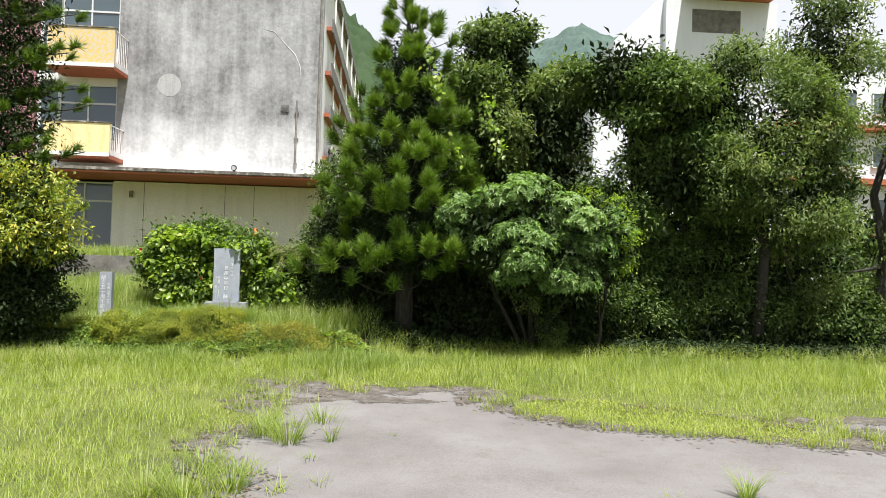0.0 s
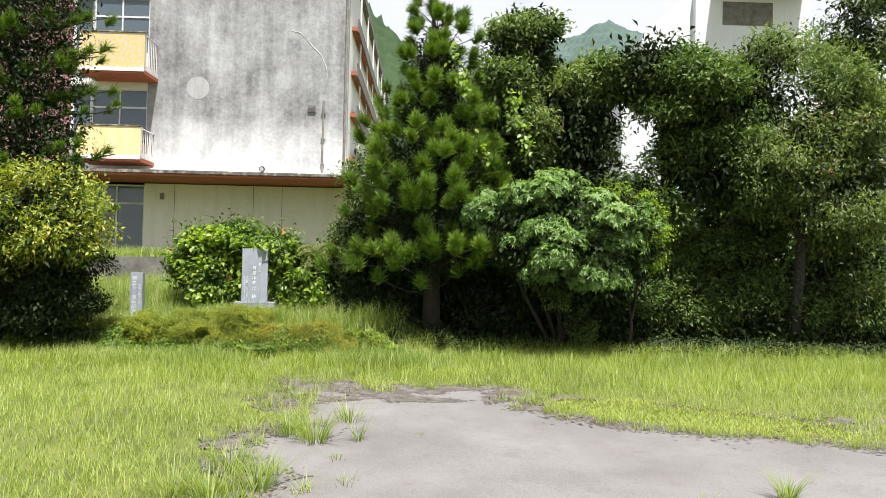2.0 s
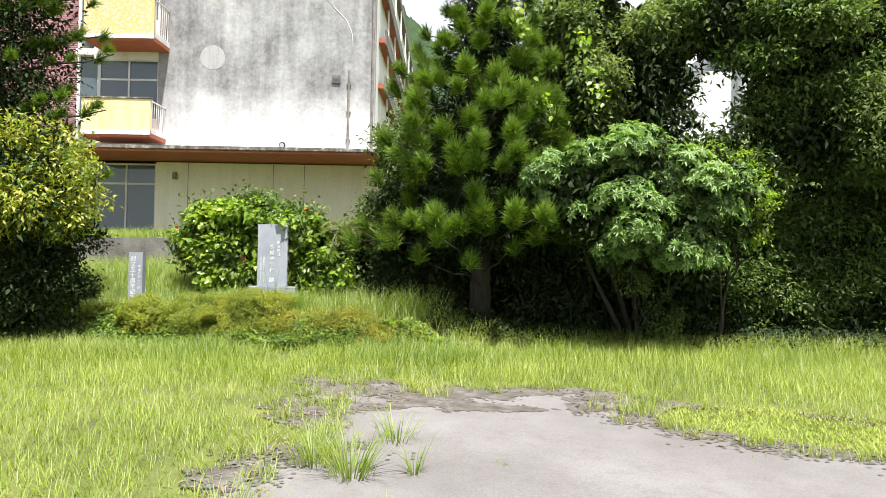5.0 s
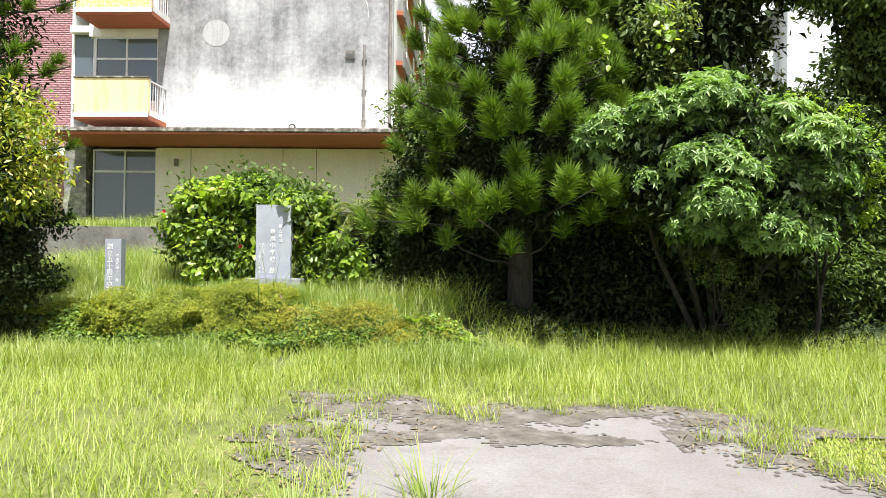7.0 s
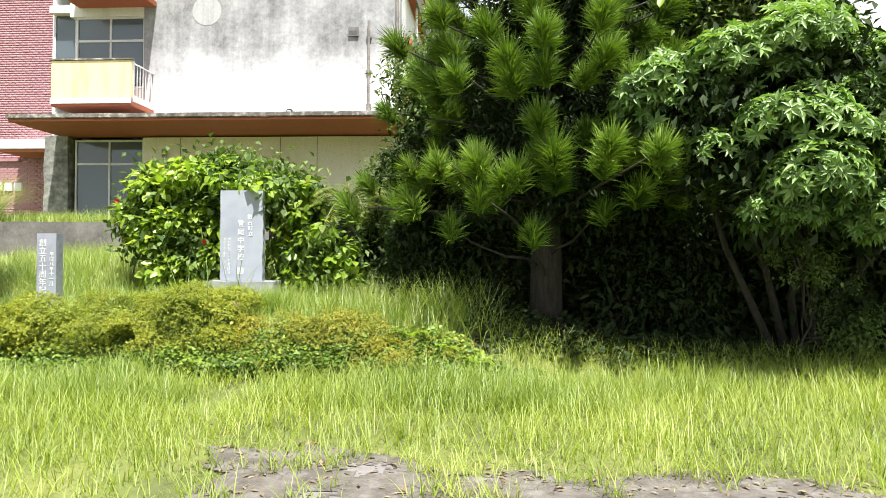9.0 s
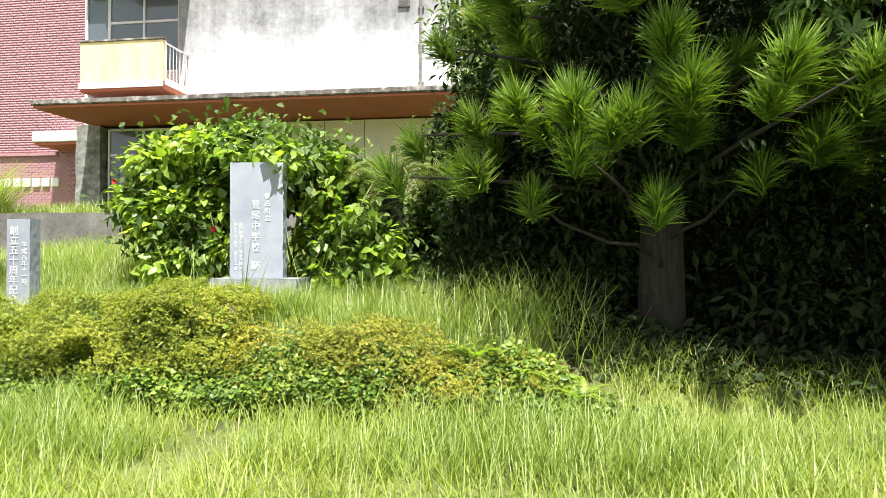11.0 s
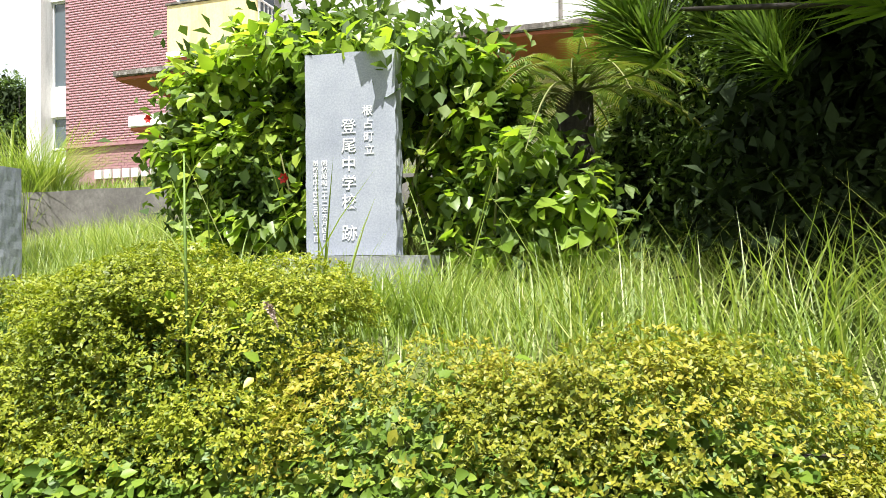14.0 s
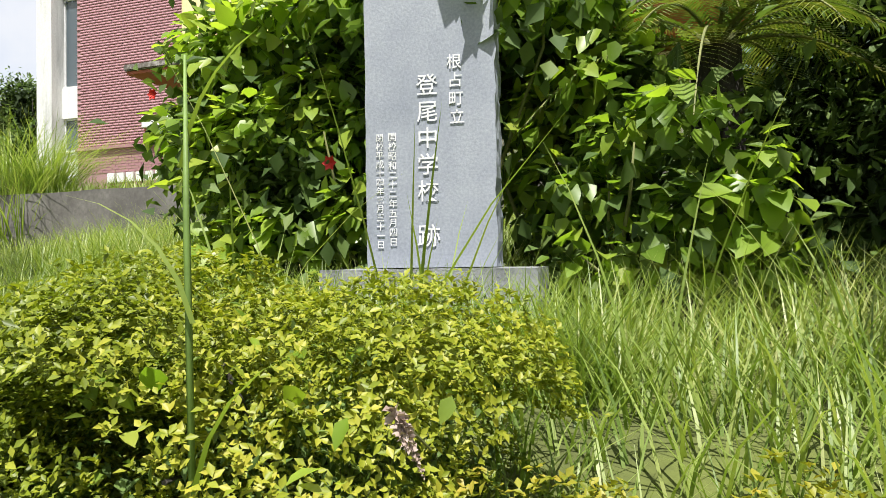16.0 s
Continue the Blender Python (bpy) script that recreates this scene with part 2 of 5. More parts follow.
M_REED = surface("reed_stem", [(0.1, 0.17, 0.03), (0.16, 0.25, 0.05)], 6, 40, 0.6, 0.1)


def paving():
    m, n, l, p = material("worn_paving")
    big = noise_node(n, l, 0.8, 7, 0.62)
    fine = noise_node(n, l, 55, 4)
    mid = noise_node(n, l, 6, 7, 0.7)
    r = ramp_node(n, [(0.3, (0.125, 0.116, 0.112)), (0.5, (0.16, 0.15, 0.146)), (0.72, (0.195, 0.187, 0.184))])
    l.new(big.outputs["Fac"], r.inputs[0])
    dirt = ramp_node(n, [(0.5, (0, 0, 0)), (0.68, (0.6, 0.6, 0.6))])
    l.new(mid.outputs["Fac"], dirt.inputs[0])
    g = ramp_node(n, [(0.3, (0.78, 0.78, 0.78)), (0.7, (1.1, 1.1, 1.1))])
    l.new(fine.outputs["Fac"], g.inputs[0])
    c = mix_node(n, l, "MIX", dirt.outputs[0], r.outputs[0], (0.13, 0.115, 0.1))
    l.new(mix_node(n, l, "MULTIPLY", 1.0, c, g.outputs[0]), p.inputs["Base Color"])
    p.inputs["Roughness"].default_value = 0.92
    bump(n, l, p, fine.outputs["Fac"], 0.35, 0.006)
    return m


M_PAVE = paving()
M_DIRT = surface("dark_silt", [(0.055, 0.047, 0.038), (0.1, 0.088, 0.075), (0.16, 0.147, 0.133)], 7, 45, 1.0, 0.7)


# ---- mesh helpers ----
rng = np.random.default_rng(7)


def mesh_from(name, verts, faces, mat):
    """verts (n,3); faces: list of (m,k) index arrays."""
    me = bpy.data.meshes.new(name)
    loops = np.concatenate([f.reshape(-1) for f in faces]).astype(np.int32)
    sizes = np.concatenate([np.full(len(f), f.shape[1], np.int32) for f in faces])
    me.vertices.add(len(verts))
    me.vertices.foreach_set("co", np.asarray(verts, np.float32).reshape(-1))
    me.loops.add(len(loops))
    me.loops.foreach_set("vertex_index", loops)
    me.polygons.add(len(sizes))
    me.polygons.foreach_set("loop_start", (np.cumsum(sizes) - sizes).astype(np.int32))
    me.update(calc_edges=True)
    me.materials.append(mat)
    return me


def attach(ob, parent):
    if parent:
        ob.parent = parent
    return ob


def piece(name, me, parent=None, label=""):
    ob = attach(new(name, me), parent)
    return tagged(ob, label) if label else ob


def part(name, bm, mat, parent=None, label="", smooth=False):
    me = bpy.data.meshes.new(name)
    bm.to_mesh(me)
    bm.free()
    me.materials.append(mat)
    if smooth:
        me.polygons.foreach_set("use_smooth", [True] * len(me.polygons))
    return piece(name, me, parent, label)


def thing(name, label, category, group="", kind=""):
    return tagged(new(name), label, category, group, kind)


def box(x0, x1, y0, y1, z0, z1, bevel=0.0, bm=None):
    bm = bm or bmesh.new()
    v = bmesh.ops.create_cube(bm, size=1)["verts"]
    for q in v:
        q.co = Vector(((x0 + x1) / 2 + q.co.x * (x1 - x0), (y0 + y1) / 2 + q.co.y * (y1 - y0), (z0 + z1) / 2 + q.co.z * (z1 - z0)))
    if bevel:
        es = list({e for q in v for e in q.link_edges})
        bmesh.ops.bevel(bm, geom=es, offset=bevel, segments=2, affect="EDGES")
    return bm


def tube(points, radii, sides=8, bm=None):
    """A tapered tube along points."""
    bm = bm or bmesh.new()
    rings = []
    for i, p in enumerate(points):
        p = Vector(p)
        d = (Vector(points[min(i + 1, len(points) - 1)]) - Vector(points[max(i - 1, 0)])).normalized()
        a = d.orthogonal().normalized()
        b = d.cross(a)
        rings.append([bm.verts.new(p + (a * math.cos(k * 2 * math.pi / sides) + b * math.sin(k * 2 * math.pi / sides)) * radii[i]) for k in range(sides)])
    for r0, r1 in zip(rings, rings[1:]):
        for k in range(sides):
            bm.faces.new((r0[k], r0[(k + 1) % sides], r1[(k + 1) % sides], r1[k]))
    bm.faces.new(rings[-1])
    bm.faces.new(rings[0][::-1])
    bmesh.ops.recalc_face_normals(bm, faces=bm.faces)
    return bm


def unit(a):
    return a / np.maximum(np.linalg.norm(a, axis=1, keepdims=True), 1e-9)


def leaf_mesh(name, P, D, N, L, W, mat, fold=0.25, droop=0.0, rich=False):
    """Leaves from base points P, along D, facing N, of length L and width W, folded on the midrib."""
    D = unit(D)
    S = unit(np.cross(D, N))
    N = np.cross(S, D)
    L, W = L[:, None], W[:, None]
    n = len(P)
    if not rich:
        v = np.stack([P, P + D * L * 0.5 + S * W / 2 + N * W * fold, P + D * L - N * L * droop, P + D * L * 0.5 - S * W / 2 + N * W * fold], 1)
        i = np.arange(n)[:, None] * 4
        return mesh_from(name, v.reshape(-1, 3), [np.concatenate([i + [0, 2, 1], i + [0, 3, 2]])], mat)
    mid = P + D * L * 0.55
    lift = N * W * fold
    v = np.stack([P, P + D * L * 0.28 + S * W * 0.48 + lift, P + D * L * 0.66 + S * W * 0.36 + lift * 0.7 - N * L * droop * 0.4,
                  P + D * L - N * L * droop, P + D * L * 0.66 - S * W * 0.36 + lift * 0.7 - N * L * droop * 0.4,
                  P + D * L * 0.28 - S * W * 0.48 + lift, mid - N * L * droop * 0.25], 1)
    i = np.arange(n)[:, None] * 7
    return mesh_from(name, v.reshape(-1, 3), [np.concatenate([i + [0, 6, 2, 1], i + [0, 5, 4, 6]]), np.concatenate([i + [6, 3, 2], i + [6, 4, 3]])], mat)


def blade_mesh(name, P, D, B, L, W, mat, seg=3, turn=None):
    """Grass blades or needles: from P along D, bending by B (a vector) over length L, width W at the foot."""
    n = len(P)
    S = unit(np.cross(D, B + 1e-4 * np.array([1.0, 0.3, 0.1]))) if turn is None else turn
    L, W = L[:, None], W[:, None]
    rows = []
    for k in range(seg):
        s = k / seg
        c = P + D * L * s + B * L * s * s
        w = W * (0.55 + 0.45 * math.sin(math.pi * min(1, s + 0.35))) * (1 - s * 0.35) / 2
        rows += [c - S * w, c + S * w]
    rows.append(P + D * L + B * L)
    v = np.stack(rows, 1)
    m = 2 * seg + 1
    i = np.arange(n)[:, None] * m
    quads = [i + [2 * k, 2 * k + 1, 2 * k + 3, 2 * k + 2] for k in range(seg - 1)]
    faces = ([np.concatenate(quads)] if quads else []) + [i + [2 * seg - 2, 2 * seg - 1, 2 * seg]]
    return mesh_from(name, v.reshape(-1, 3), faces, mat)


def sphere_dirs(n):
    return unit(rng.normal(size=(n, 3)))


def vnoise(P, scale, seed=0.0):
    """Cheap smooth noise in -1..1 for arrays of points."""
    q = P * scale + seed
    x, y, z = q[:, 0], q[:, 1], q[:, 2]
    return (np.sin(x * 1.7 + 1.3 * np.sin(y * 1.1 + z)) + np.sin(y * 2.3 + 1.1 * np.sin(z * 1.4 + x * 0.7)) + np.sin(z * 1.9 + 1.2 * np.sin(x * 1.3 - y))) / 3


GROUND = -0.10


def height(x, y):
    """Height of the ground: the flat yard, the planted bank, and the terrace behind its low wall."""
    x, y = np.asarray(x, float), np.asarray(y, float)

    def step(a, b, v):
        t = np.clip((v - a) / (b - a), 0, 1)
        return t * t * (3 - 2 * t)
    bank = 0.54 * step(12.65, 13.9, y) + 0.55 * step(14.6, 18.2, y)
    right = 1 - 0.75 * step(-1.0, 1.5, x)
    left = 1 - 0.7 * step(-6.3, -8.0, x) * (1 - step(14, 16, y))
    terrace = 0.72 * step(18.55, 18.7, y) * right
    wob = 0.02 * np.sin(x * 1.3 + y * 0.9) * step(11, 13, y)
    return GROUND + bank * right * left + terrace + wob


# ---- ground ----
def axis(lo, a, b, hi, stp):
    core = np.arange(a, b + 1e-6, stp)
    out_hi = b + np.geomspace(1, hi - b, 22)
    out_lo = a - np.geomspace(1, a - lo, 22)[::-1]
    return np.concatenate([out_lo, core, out_hi])


def grid_sheet(name, xs, ys, hfun, mat):
    X, Y = np.meshgrid(xs, ys)
    V = np.stack([X, Y, hfun(X, Y)], -1).reshape(-1, 3)
    w, h = len(xs), len(ys)
    i = (np.arange(h - 1)[:, None] * w + np.arange(w - 1)[None]).reshape(-1, 1)
    return mesh_from(name, V, [i + [0, 1, w + 1, w]], mat)


def step01(a, b, v):
    t = np.clip((v - a) / (b - a), 0, 1)
    return t * t * (3 - 2 * t)


ground = piece("ground", grid_sheet("ground", axis(-3000, -20, 20, 3000, 0.25), axis(-3000, -6, 26, 3000, 0.15), height, M_SOIL))
tagged(ground, "grassy soil rising in a low planted bank", "ground", kind="structure")


def paved(x, y):
    """Above zero where the worn paving lies bare."""
    wob = 0.22 * np.sin(x * 2.1 + np.sin(y * 1.7)) + 0.16 * np.sin(y * 3.3 + 1.2 * x) + 0.10 * np.sin(7.1 * x + 3 * np.sin(5.3 * y))
    far = np.maximum(10.15 - 0.6 * np.maximum(x - 1, 0), 8.35) - y
    left = x + 1.55 + 0.05 * (y - 6)
    patch = np.hypot((x - 3.2) / 1.75, (y - 8.4 + 0.42 * (x - 3.2)) / 0.85) - 1
    return np.minimum(np.minimum(far, left) + wob * 0.9, np.where(x > 0.8, patch * 0.9 + 0.3 * wob, 9))


def paving_mesh():
    c = 0.08
    xs, ys = np.arange(-3.2, 14, c), np.arange(-6, 10.8, c)
    X, Y = np.meshgrid(xs, ys)
    V = np.stack([X, Y, np.full(X.shape, GROUND + 0.012) + 0.004 * np.sin(X * 2 + Y)], -1).reshape(-1, 3)
    w = len(xs)
    keep = paved(X + c / 2, Y + c / 2)[:-1, :-1] > 0
    i = (np.arange(len(ys))[:-1, None] * w + np.arange(w - 1)[None])[keep].reshape(-1, 1)
    return mesh_from("pavement", V, [i + [0, 1, w + 1, w]], M_PAVE)


def silt_mesh():
    c = 0.03
    xs, ys = np.arange(-3, 7, c), np.arange(5.5, 10.8, c)
    X, Y = np.meshgrid(xs, ys)
    V = np.stack([X, Y, np.full(X.shape, GROUND + 0.0165) + 0.004 * np.sin(X * 2 + Y)], -1).reshape(-1, 3)
    w = len(xs)
    xc, yc = X[:-1, :-1] + c / 2, Y[:-1, :-1] + c / 2
    d = paved(xc, yc)
    n = vnoise(np.stack([xc, yc * 2.2, xc * 0], -1).reshape(-1, 3), 1.6, 1.0).reshape(d.shape) + 0.5 * vnoise(np.stack([xc, yc, xc * 0], -1).reshape(-1, 3), 6.0, 3.0).reshape(d.shape)
    reach = np.where(yc > 8.9 - 0.5 * np.maximum(xc - 1, 0), 0.75, 0.14)
    keep = (d > -0.15) & (d < reach * (0.75 + 1.5 * n) + rng.normal(size=d.shape) * 0.16)
    i = (np.arange(len(ys))[:-1, None] * w + np.arange(w - 1)[None])[keep].reshape(-1, 1)
    return mesh_from("silt", V, [i + [0, 1, w + 1, w]], M_DIRT)


silt = piece("silt", silt_mesh())
tagged(silt, "dark silt and dirt washed along the paving edge", "dirt", kind="structure")
pavement = piece("pavement", paving_mesh())
tagged(pavement, "worn grey concrete yard with silt and cracks", "pavement", kind="structure")


def hill_mesh(name, cx, cy, wx, wy, top, base, mat, res, lump, seed):
    xs, ys = np.linspace(cx - wx, cx + wx, res), np.linspace(cy - wy, cy + wy, res)

    def h(X, Y):
        d = np.exp(-(((X - cx) / wx * 1.7) ** 2 + ((Y - cy) / wy * 1.7) ** 2))
        P = np.stack([X, Y, X * 0], -1).reshape(-1, 3)
        n = vnoise(P, 0.02, seed).reshape(X.shape) * 0.1 + vnoise(P, 0.06, seed + 3).reshape(X.shape) * 0.04
        cell = np.abs(vnoise(P, 0.5, seed)).reshape(X.shape) + np.abs(vnoise(P, 1.1, seed + 5)).reshape(X.shape) * 0.6
        return base + (top - base) * np.clip(d + n * d, 0, 2) - cell * lump + rng.normal(size=X.shape) * lump * 0.25
    return grid_sheet(name, xs, ys, h, mat)


hill = piece("hill", hill_mesh("hill", -45, 210, 120, 90, 86, -4, M_HILL, 200, 3.0, 1.0))
tagged(hill, "steep green hillside covered in dense forest", "hill", kind="structure")
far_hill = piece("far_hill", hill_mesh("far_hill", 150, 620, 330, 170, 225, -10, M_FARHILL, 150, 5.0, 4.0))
tagged(far_hill, "distant mountain ridge with bluish haze in its colour", "hill", kind="structure")


# ---- school building ----
FY, FX0, FX1 = 24.4, -9.9, -2.9      # the end wall's face and its two edges
ROOF = 12.4


def window_unit(name, x0, x1, z0, z1, y, cols, rails, parent, frame_w=0.05):
    """A steel window in an opening whose face lies at y."""
    w = attach(new(name), parent)
    part("window_frame", box(x0, x1, y, y + 0.08, z1 - frame_w, z1), M_ALU, w)
    part("window_sill", box(x0 - 0.03, x1 + 0.03, y - 0.05, y + 0.12, z0 - 0.06, z0), M_WHITE, w)
    for i in range(cols + 1):
        cx = x0 + (x1 - x0) * i / cols
        lo, hi = (cx, cx + frame_w) if i == 0 else (cx - frame_w, cx) if i == cols else (cx - frame_w / 2, cx + frame_w / 2)
        part("mullion", box(lo, hi, y + 0.002, y + 0.075, z0, z1 - frame_w), M_ALU, w)
    for r in rails:
        part("transom", box(x0 + frame_w, x1 - frame_w, y + 0.004, y + 0.07, r - 0.03, r + 0.03), M_ALU, w)
    for i in range(cols):
        a, b = x0 + (x1 - x0) * i / cols, x0 + (x1 - x0) * (i + 1) / cols
        part("pane", box(a, b, y + 0.036, y + 0.042, z0, z1 - frame_w), M_GLASS, w)
    return w


def balcony(x0, x1, y0, y1, zb, zt, mat, parent):
    b = attach(new("balcony"), parent)
    part("slab", box(x0, x1, y0, y1, zb, zb + 0.13, 0.01), M_RED, b, "red-brown painted slab")
    part("slab_edge", box(x0 - 0.01, x1 + 0.01, y0 - 0.03, y0 - 0.003, zb + 0.07, zb + 0.2), M_WHITE, b)
    part("front_panel", box(x0, x1, y0, y0 + 0.09, zb + 0.203, zt - 0.05, 0.008), mat, b, "stained yellow parapet")
    part("side_panel", box(x0, x0 + 0.09, y0 + 0.093, y1, zb + 0.133, zt - 0.053, 0.008), M_WHITE, b)
    part("coping", box(x0 - 0.03, x1 + 0.03, y0 - 0.03, y0 + 0.12, zt - 0.047, zt, 0.008), M_MOSSY, b, "blackened coping")
    part("end_post", box(x1 - 0.06, x1, y0 + 0.093, y0 + 0.16, zb + 0.133, zt - 0.05), M_WHITE, b)
    part("kerb", box(x1 - 0.1, x1, y0 + 0.163, y1, zb + 0.133, zb + 0.3), M_WHITE, b)
    part("handrail", tube([(x1 - 0.04, y0 + 0.1, zt - 0.09), (x1 - 0.04, y1, zt - 0.09)], [0.022, 0.022]), M_WHITE, b)
    k = 7
    for i in range(k):
        yy = y0 + 0.22 + (y1 - y0 - 0.3) * i / (k - 1)
        part("baluster", tube([(x1 - 0.04, yy, zb + 0.29), (x1 - 0.04, yy, zt - 0.09)], [0.011, 0.011], 6), M_WHITE, b)


school = thing("school_building", "old three-storey concrete school with mould-stained end wall", "building")
part("end_wall", box(FX0, FX1, FY, FY + 0.35, 4.72, ROOF), M_RENDER, school, "grey mould-stained render")
part("ground_floor_wall", box(FX0, FX1 + 1.0, FY, FY + 0.3, 0.8, 4.3), M_CREAM, school, "cream panelled wall under the canopy")
for jx in (-8.85, -6.1, -5.1):
    part("panel_joint", box(jx - 0.008, jx + 0.008, FY - 0.006, FY - 0.002, 0.9, 4.28), M_CONC, school)
part("canopy", box(-12.2, -1.6, 22.3, FY + 0.3, 4.34, 4.4), M_RED, school, "red-brown soffit of the canopy")
part("canopy_edge", box(-12.25, -1.6, 22.25, FY - 0.01, 4.404, 4.52, 0.02), M_MOSSY, school, "crumbling lichened canopy edge")
part("canopy_flashing", box(FX0 - 0.2, FX1, FY - 0.22, FY - 0.003, 4.524, 4.72, 0.02), M_WHITE, school)
part("roof", box(-12.7, FX1 + 0.2, FY - 0.25, 46, ROOF + 0.003, ROOF + 0.35), M_CONC, school)
part("side_wall", box(FX1 - 0.35, FX1 - 0.003, FY + 0.353, 46, 0.8, ROOF), M_WHITE, school)
part("back_wall", box(-12.6, FX1, 46.003, 46.3, 0.8, ROOF), M_WHITE, school)
part("left_wall", box(-12.72, -12.64, FY + 0.35, 26.99, 0.8, ROOF), M_WHITE, school)
for fz in (4.75, 7.95, 11.1):
    part("floor_slab", box(-12.6, FX0, FY + 0.02, FY + 3.5, fz - 0.2, fz), M_WHITE, school)
# dark sheet behind the windows; the rooms' shade is painted on it
part("painted_dark_interior", box(-12.6, FX1 - 0.4, FY + 3.6, FY + 3.7, 0.8, ROOF), M_DARK, school)
# window bay beside the end wall
for fl, (z0, z1) in enumerate(((1.9, 4.25), (5.7, 7.62), (8.9, 10.85))):
    window_unit("window", -11.85, FX0 - 0.003, z0, z1, FY + 0.06, 2, [z0 + (z1 - z0) * (0.66 if fl else 0.72)], school)
    window_unit("window", -12.62, -11.95, z0 if fl else 1.9, z1 + (0.3 if fl else 0), FY + 0.25, 1, [], school)
part("spandrel", box(-12.0, FX0 - 0.003, FY + 0.01, FY + 0.25, 7.62, 8.83), M_WHITE, school)
part("spandrel", box(-12.0, FX0 - 0.003, FY + 0.01, FY + 0.25, 4.72, 5.63), M_WHITE, school)
part("spandrel", box(-12.0, FX0 - 0.003, FY + 0.01, FY + 0.25, 10.85, ROOF), M_WHITE, school)
part("apron_wall", box(-12.0, FX0 - 0.003, FY + 0.01, FY + 0.25, 0.8, 1.83), M_CREAM, school)
balcony(-11.72, -9.6, 23.2, FY - 0.003, 4.9, 6.12, M_YELLOW, school)
balcony(-11.72, -9.55, 23.2, FY - 0.003, 7.85, 9.27, M_PEEL, school)


def stone_pier():
    bm = box(-12.62, -11.95, FY - 0.1, FY + 0.5, 0.8, 4.33)
    bmesh.ops.subdivide_edges(bm, edges=bm.edges, cuts=9, use_grid_fill=True)
    for v in bm.verts:
        v.co += Vector(noise.noise_vector(v.co * 3.1)) * 0.05
    return bm


part("stone_pier", stone_pier(), M_STONEWALL, school, "rubble-faced stone pier")
# gallery along the far side, one slab a storey
for fz in (5.6, 7.2, 8.75, 10.4):
    part("gallery_slab", box(FX1, FX1 + 0.2, FY + 1.0, 45, fz - 0.14, fz), M_RED, school)
    part("gallery_parapet", box(FX1 + 0.204, FX1 + 0.26, FY + 1.0, 45, fz - 0.2, fz + 0.3), M_CONC, school)
for py in np.arange(FY + 2.5, 44, 3.0):
    part("gallery_post", box(FX1 + 0.14, FX1 + 0.2, py, py + 0.06, 4.7, ROOF), M_WHITE, school)
part("downpipe", tube([(FX1 - 0.06, FY - 0.06, 4.72), (FX1 - 0.06, FY - 0.06, ROOF)], [0.045, 0.045]), M_PIPE, school)
part("vent_pipe", tube([(-3.72, FY - 0.06, 4.72), (-3.72, FY - 0.06, 7.35)], [0.035, 0.035]), M_PIPE, school)
for bz in (5.1, 6.0, 6.9):
    part("pipe_clip", box(-3.79, -3.65, FY - 0.06, FY - 0.003, bz, bz + 0.04), M_PIPE, school)
part("conduit", tube([(FX0 - 0.2, FY - 0.26, 4.78), (-6.4, FY - 0.27, 4.76), (FX1, FY - 0.26, 4.75)], [0.02] * 3, 6), M_WHITE, school)
part("vent_cowl", box(-4.28, -4.0, FY - 0.05, FY - 0.003, 6.95, 7.2, 0.01), M_CONC, school)
# dark strip painted in place of the slot's depth
part("vent_slot", box(-4.25, -4.03, FY - 0.056, FY - 0.053, 6.99, 7.1), M_DARK, school)
part("sconce", box(-9.33, -9.21, FY - 0.1, FY - 0.003, 3.75, 3.97, 0.01), M_PIPE, school, "small rusty wall lamp")
part("round_patch", tube([(-8.15, FY - 0.006, 7.72), (-8.15, FY - 0.002, 7.72)], [0.4, 0.4], 36), streaked("bleached_patch", (0.4, 0.4, 0.4), (0.3, 0.3, 0.3), 0.9, 0.9, 3.0), school, "round bleached patch on the render")
part("crack_filling", tube([(-4.95, FY - 0.003, 9.85), (-4.6, FY - 0.003, 9.78), (-4.2, FY - 0.003, 9.35), (-3.85, FY - 0.003, 9.0), (-3.65, FY - 0.003, 8.55), (-3.62, FY - 0.003, 8.2)], [0.006, 0.012, 0.015, 0.012, 0.01, 0.005], 6), M_WHITE, school, "pale filled crack")
floodlight = attach(new("floodlight"), school)
part("lamp_head", tube([(-5.72, FY - 0.5, 4.84), (-5.72, FY - 0.42, 4.86), (-5.72, FY - 0.3, 4.9)], [0.1, 0.1, 0.05], 14), M_BLACK, floodlight)
part("lamp_glass", tube([(-5.72, FY - 0.512, 4.837), (-5.72, FY - 0.503, 4.839)], [0.07, 0.07], 14), M_ALU, floodlight)
part("lamp_foot", box(-5.75, -5.69, FY - 0.4, FY - 0.34, 4.52, 4.82), M_BLACK, floodlight)

# ---- brick wing, stair tower, retaining wall ----
wing = thing("brick_wing", "pink-red brick school wing with white window column", "building")
BY = 27.0
part("backing_wall", box(-18.4, -12.6, BY, BY + 0.3, 1.2, ROOF), M_MORTAR, wing, "pale mortar joints")
part("wing_side", box(-12.9, -12.6, BY + 0.303, 40, 1.2, ROOF), M_WHITE, wing)
part("wing_roof", box(-22, -12.4, BY - 0.2, 40, ROOF + 0.003, ROOF + 0.3), M_CONC, wing)
part("string_course", box(-18.4, -15.2, BY - 0.09, BY - 0.002, 4.02, 4.12, 0.01), M_BRICK, wing)
part("porch_roof", box(-15.2, -12.3, 25.9, BY - 0.003, 4.25, 4.55, 0.02), M_WHITE, wing, "white porch edge")
part("porch_soffit", box(-15.15, -12.3, 25.95, BY - 0.003, 4.17, 4.246), M_RED, wing, "red-brown porch soffit")
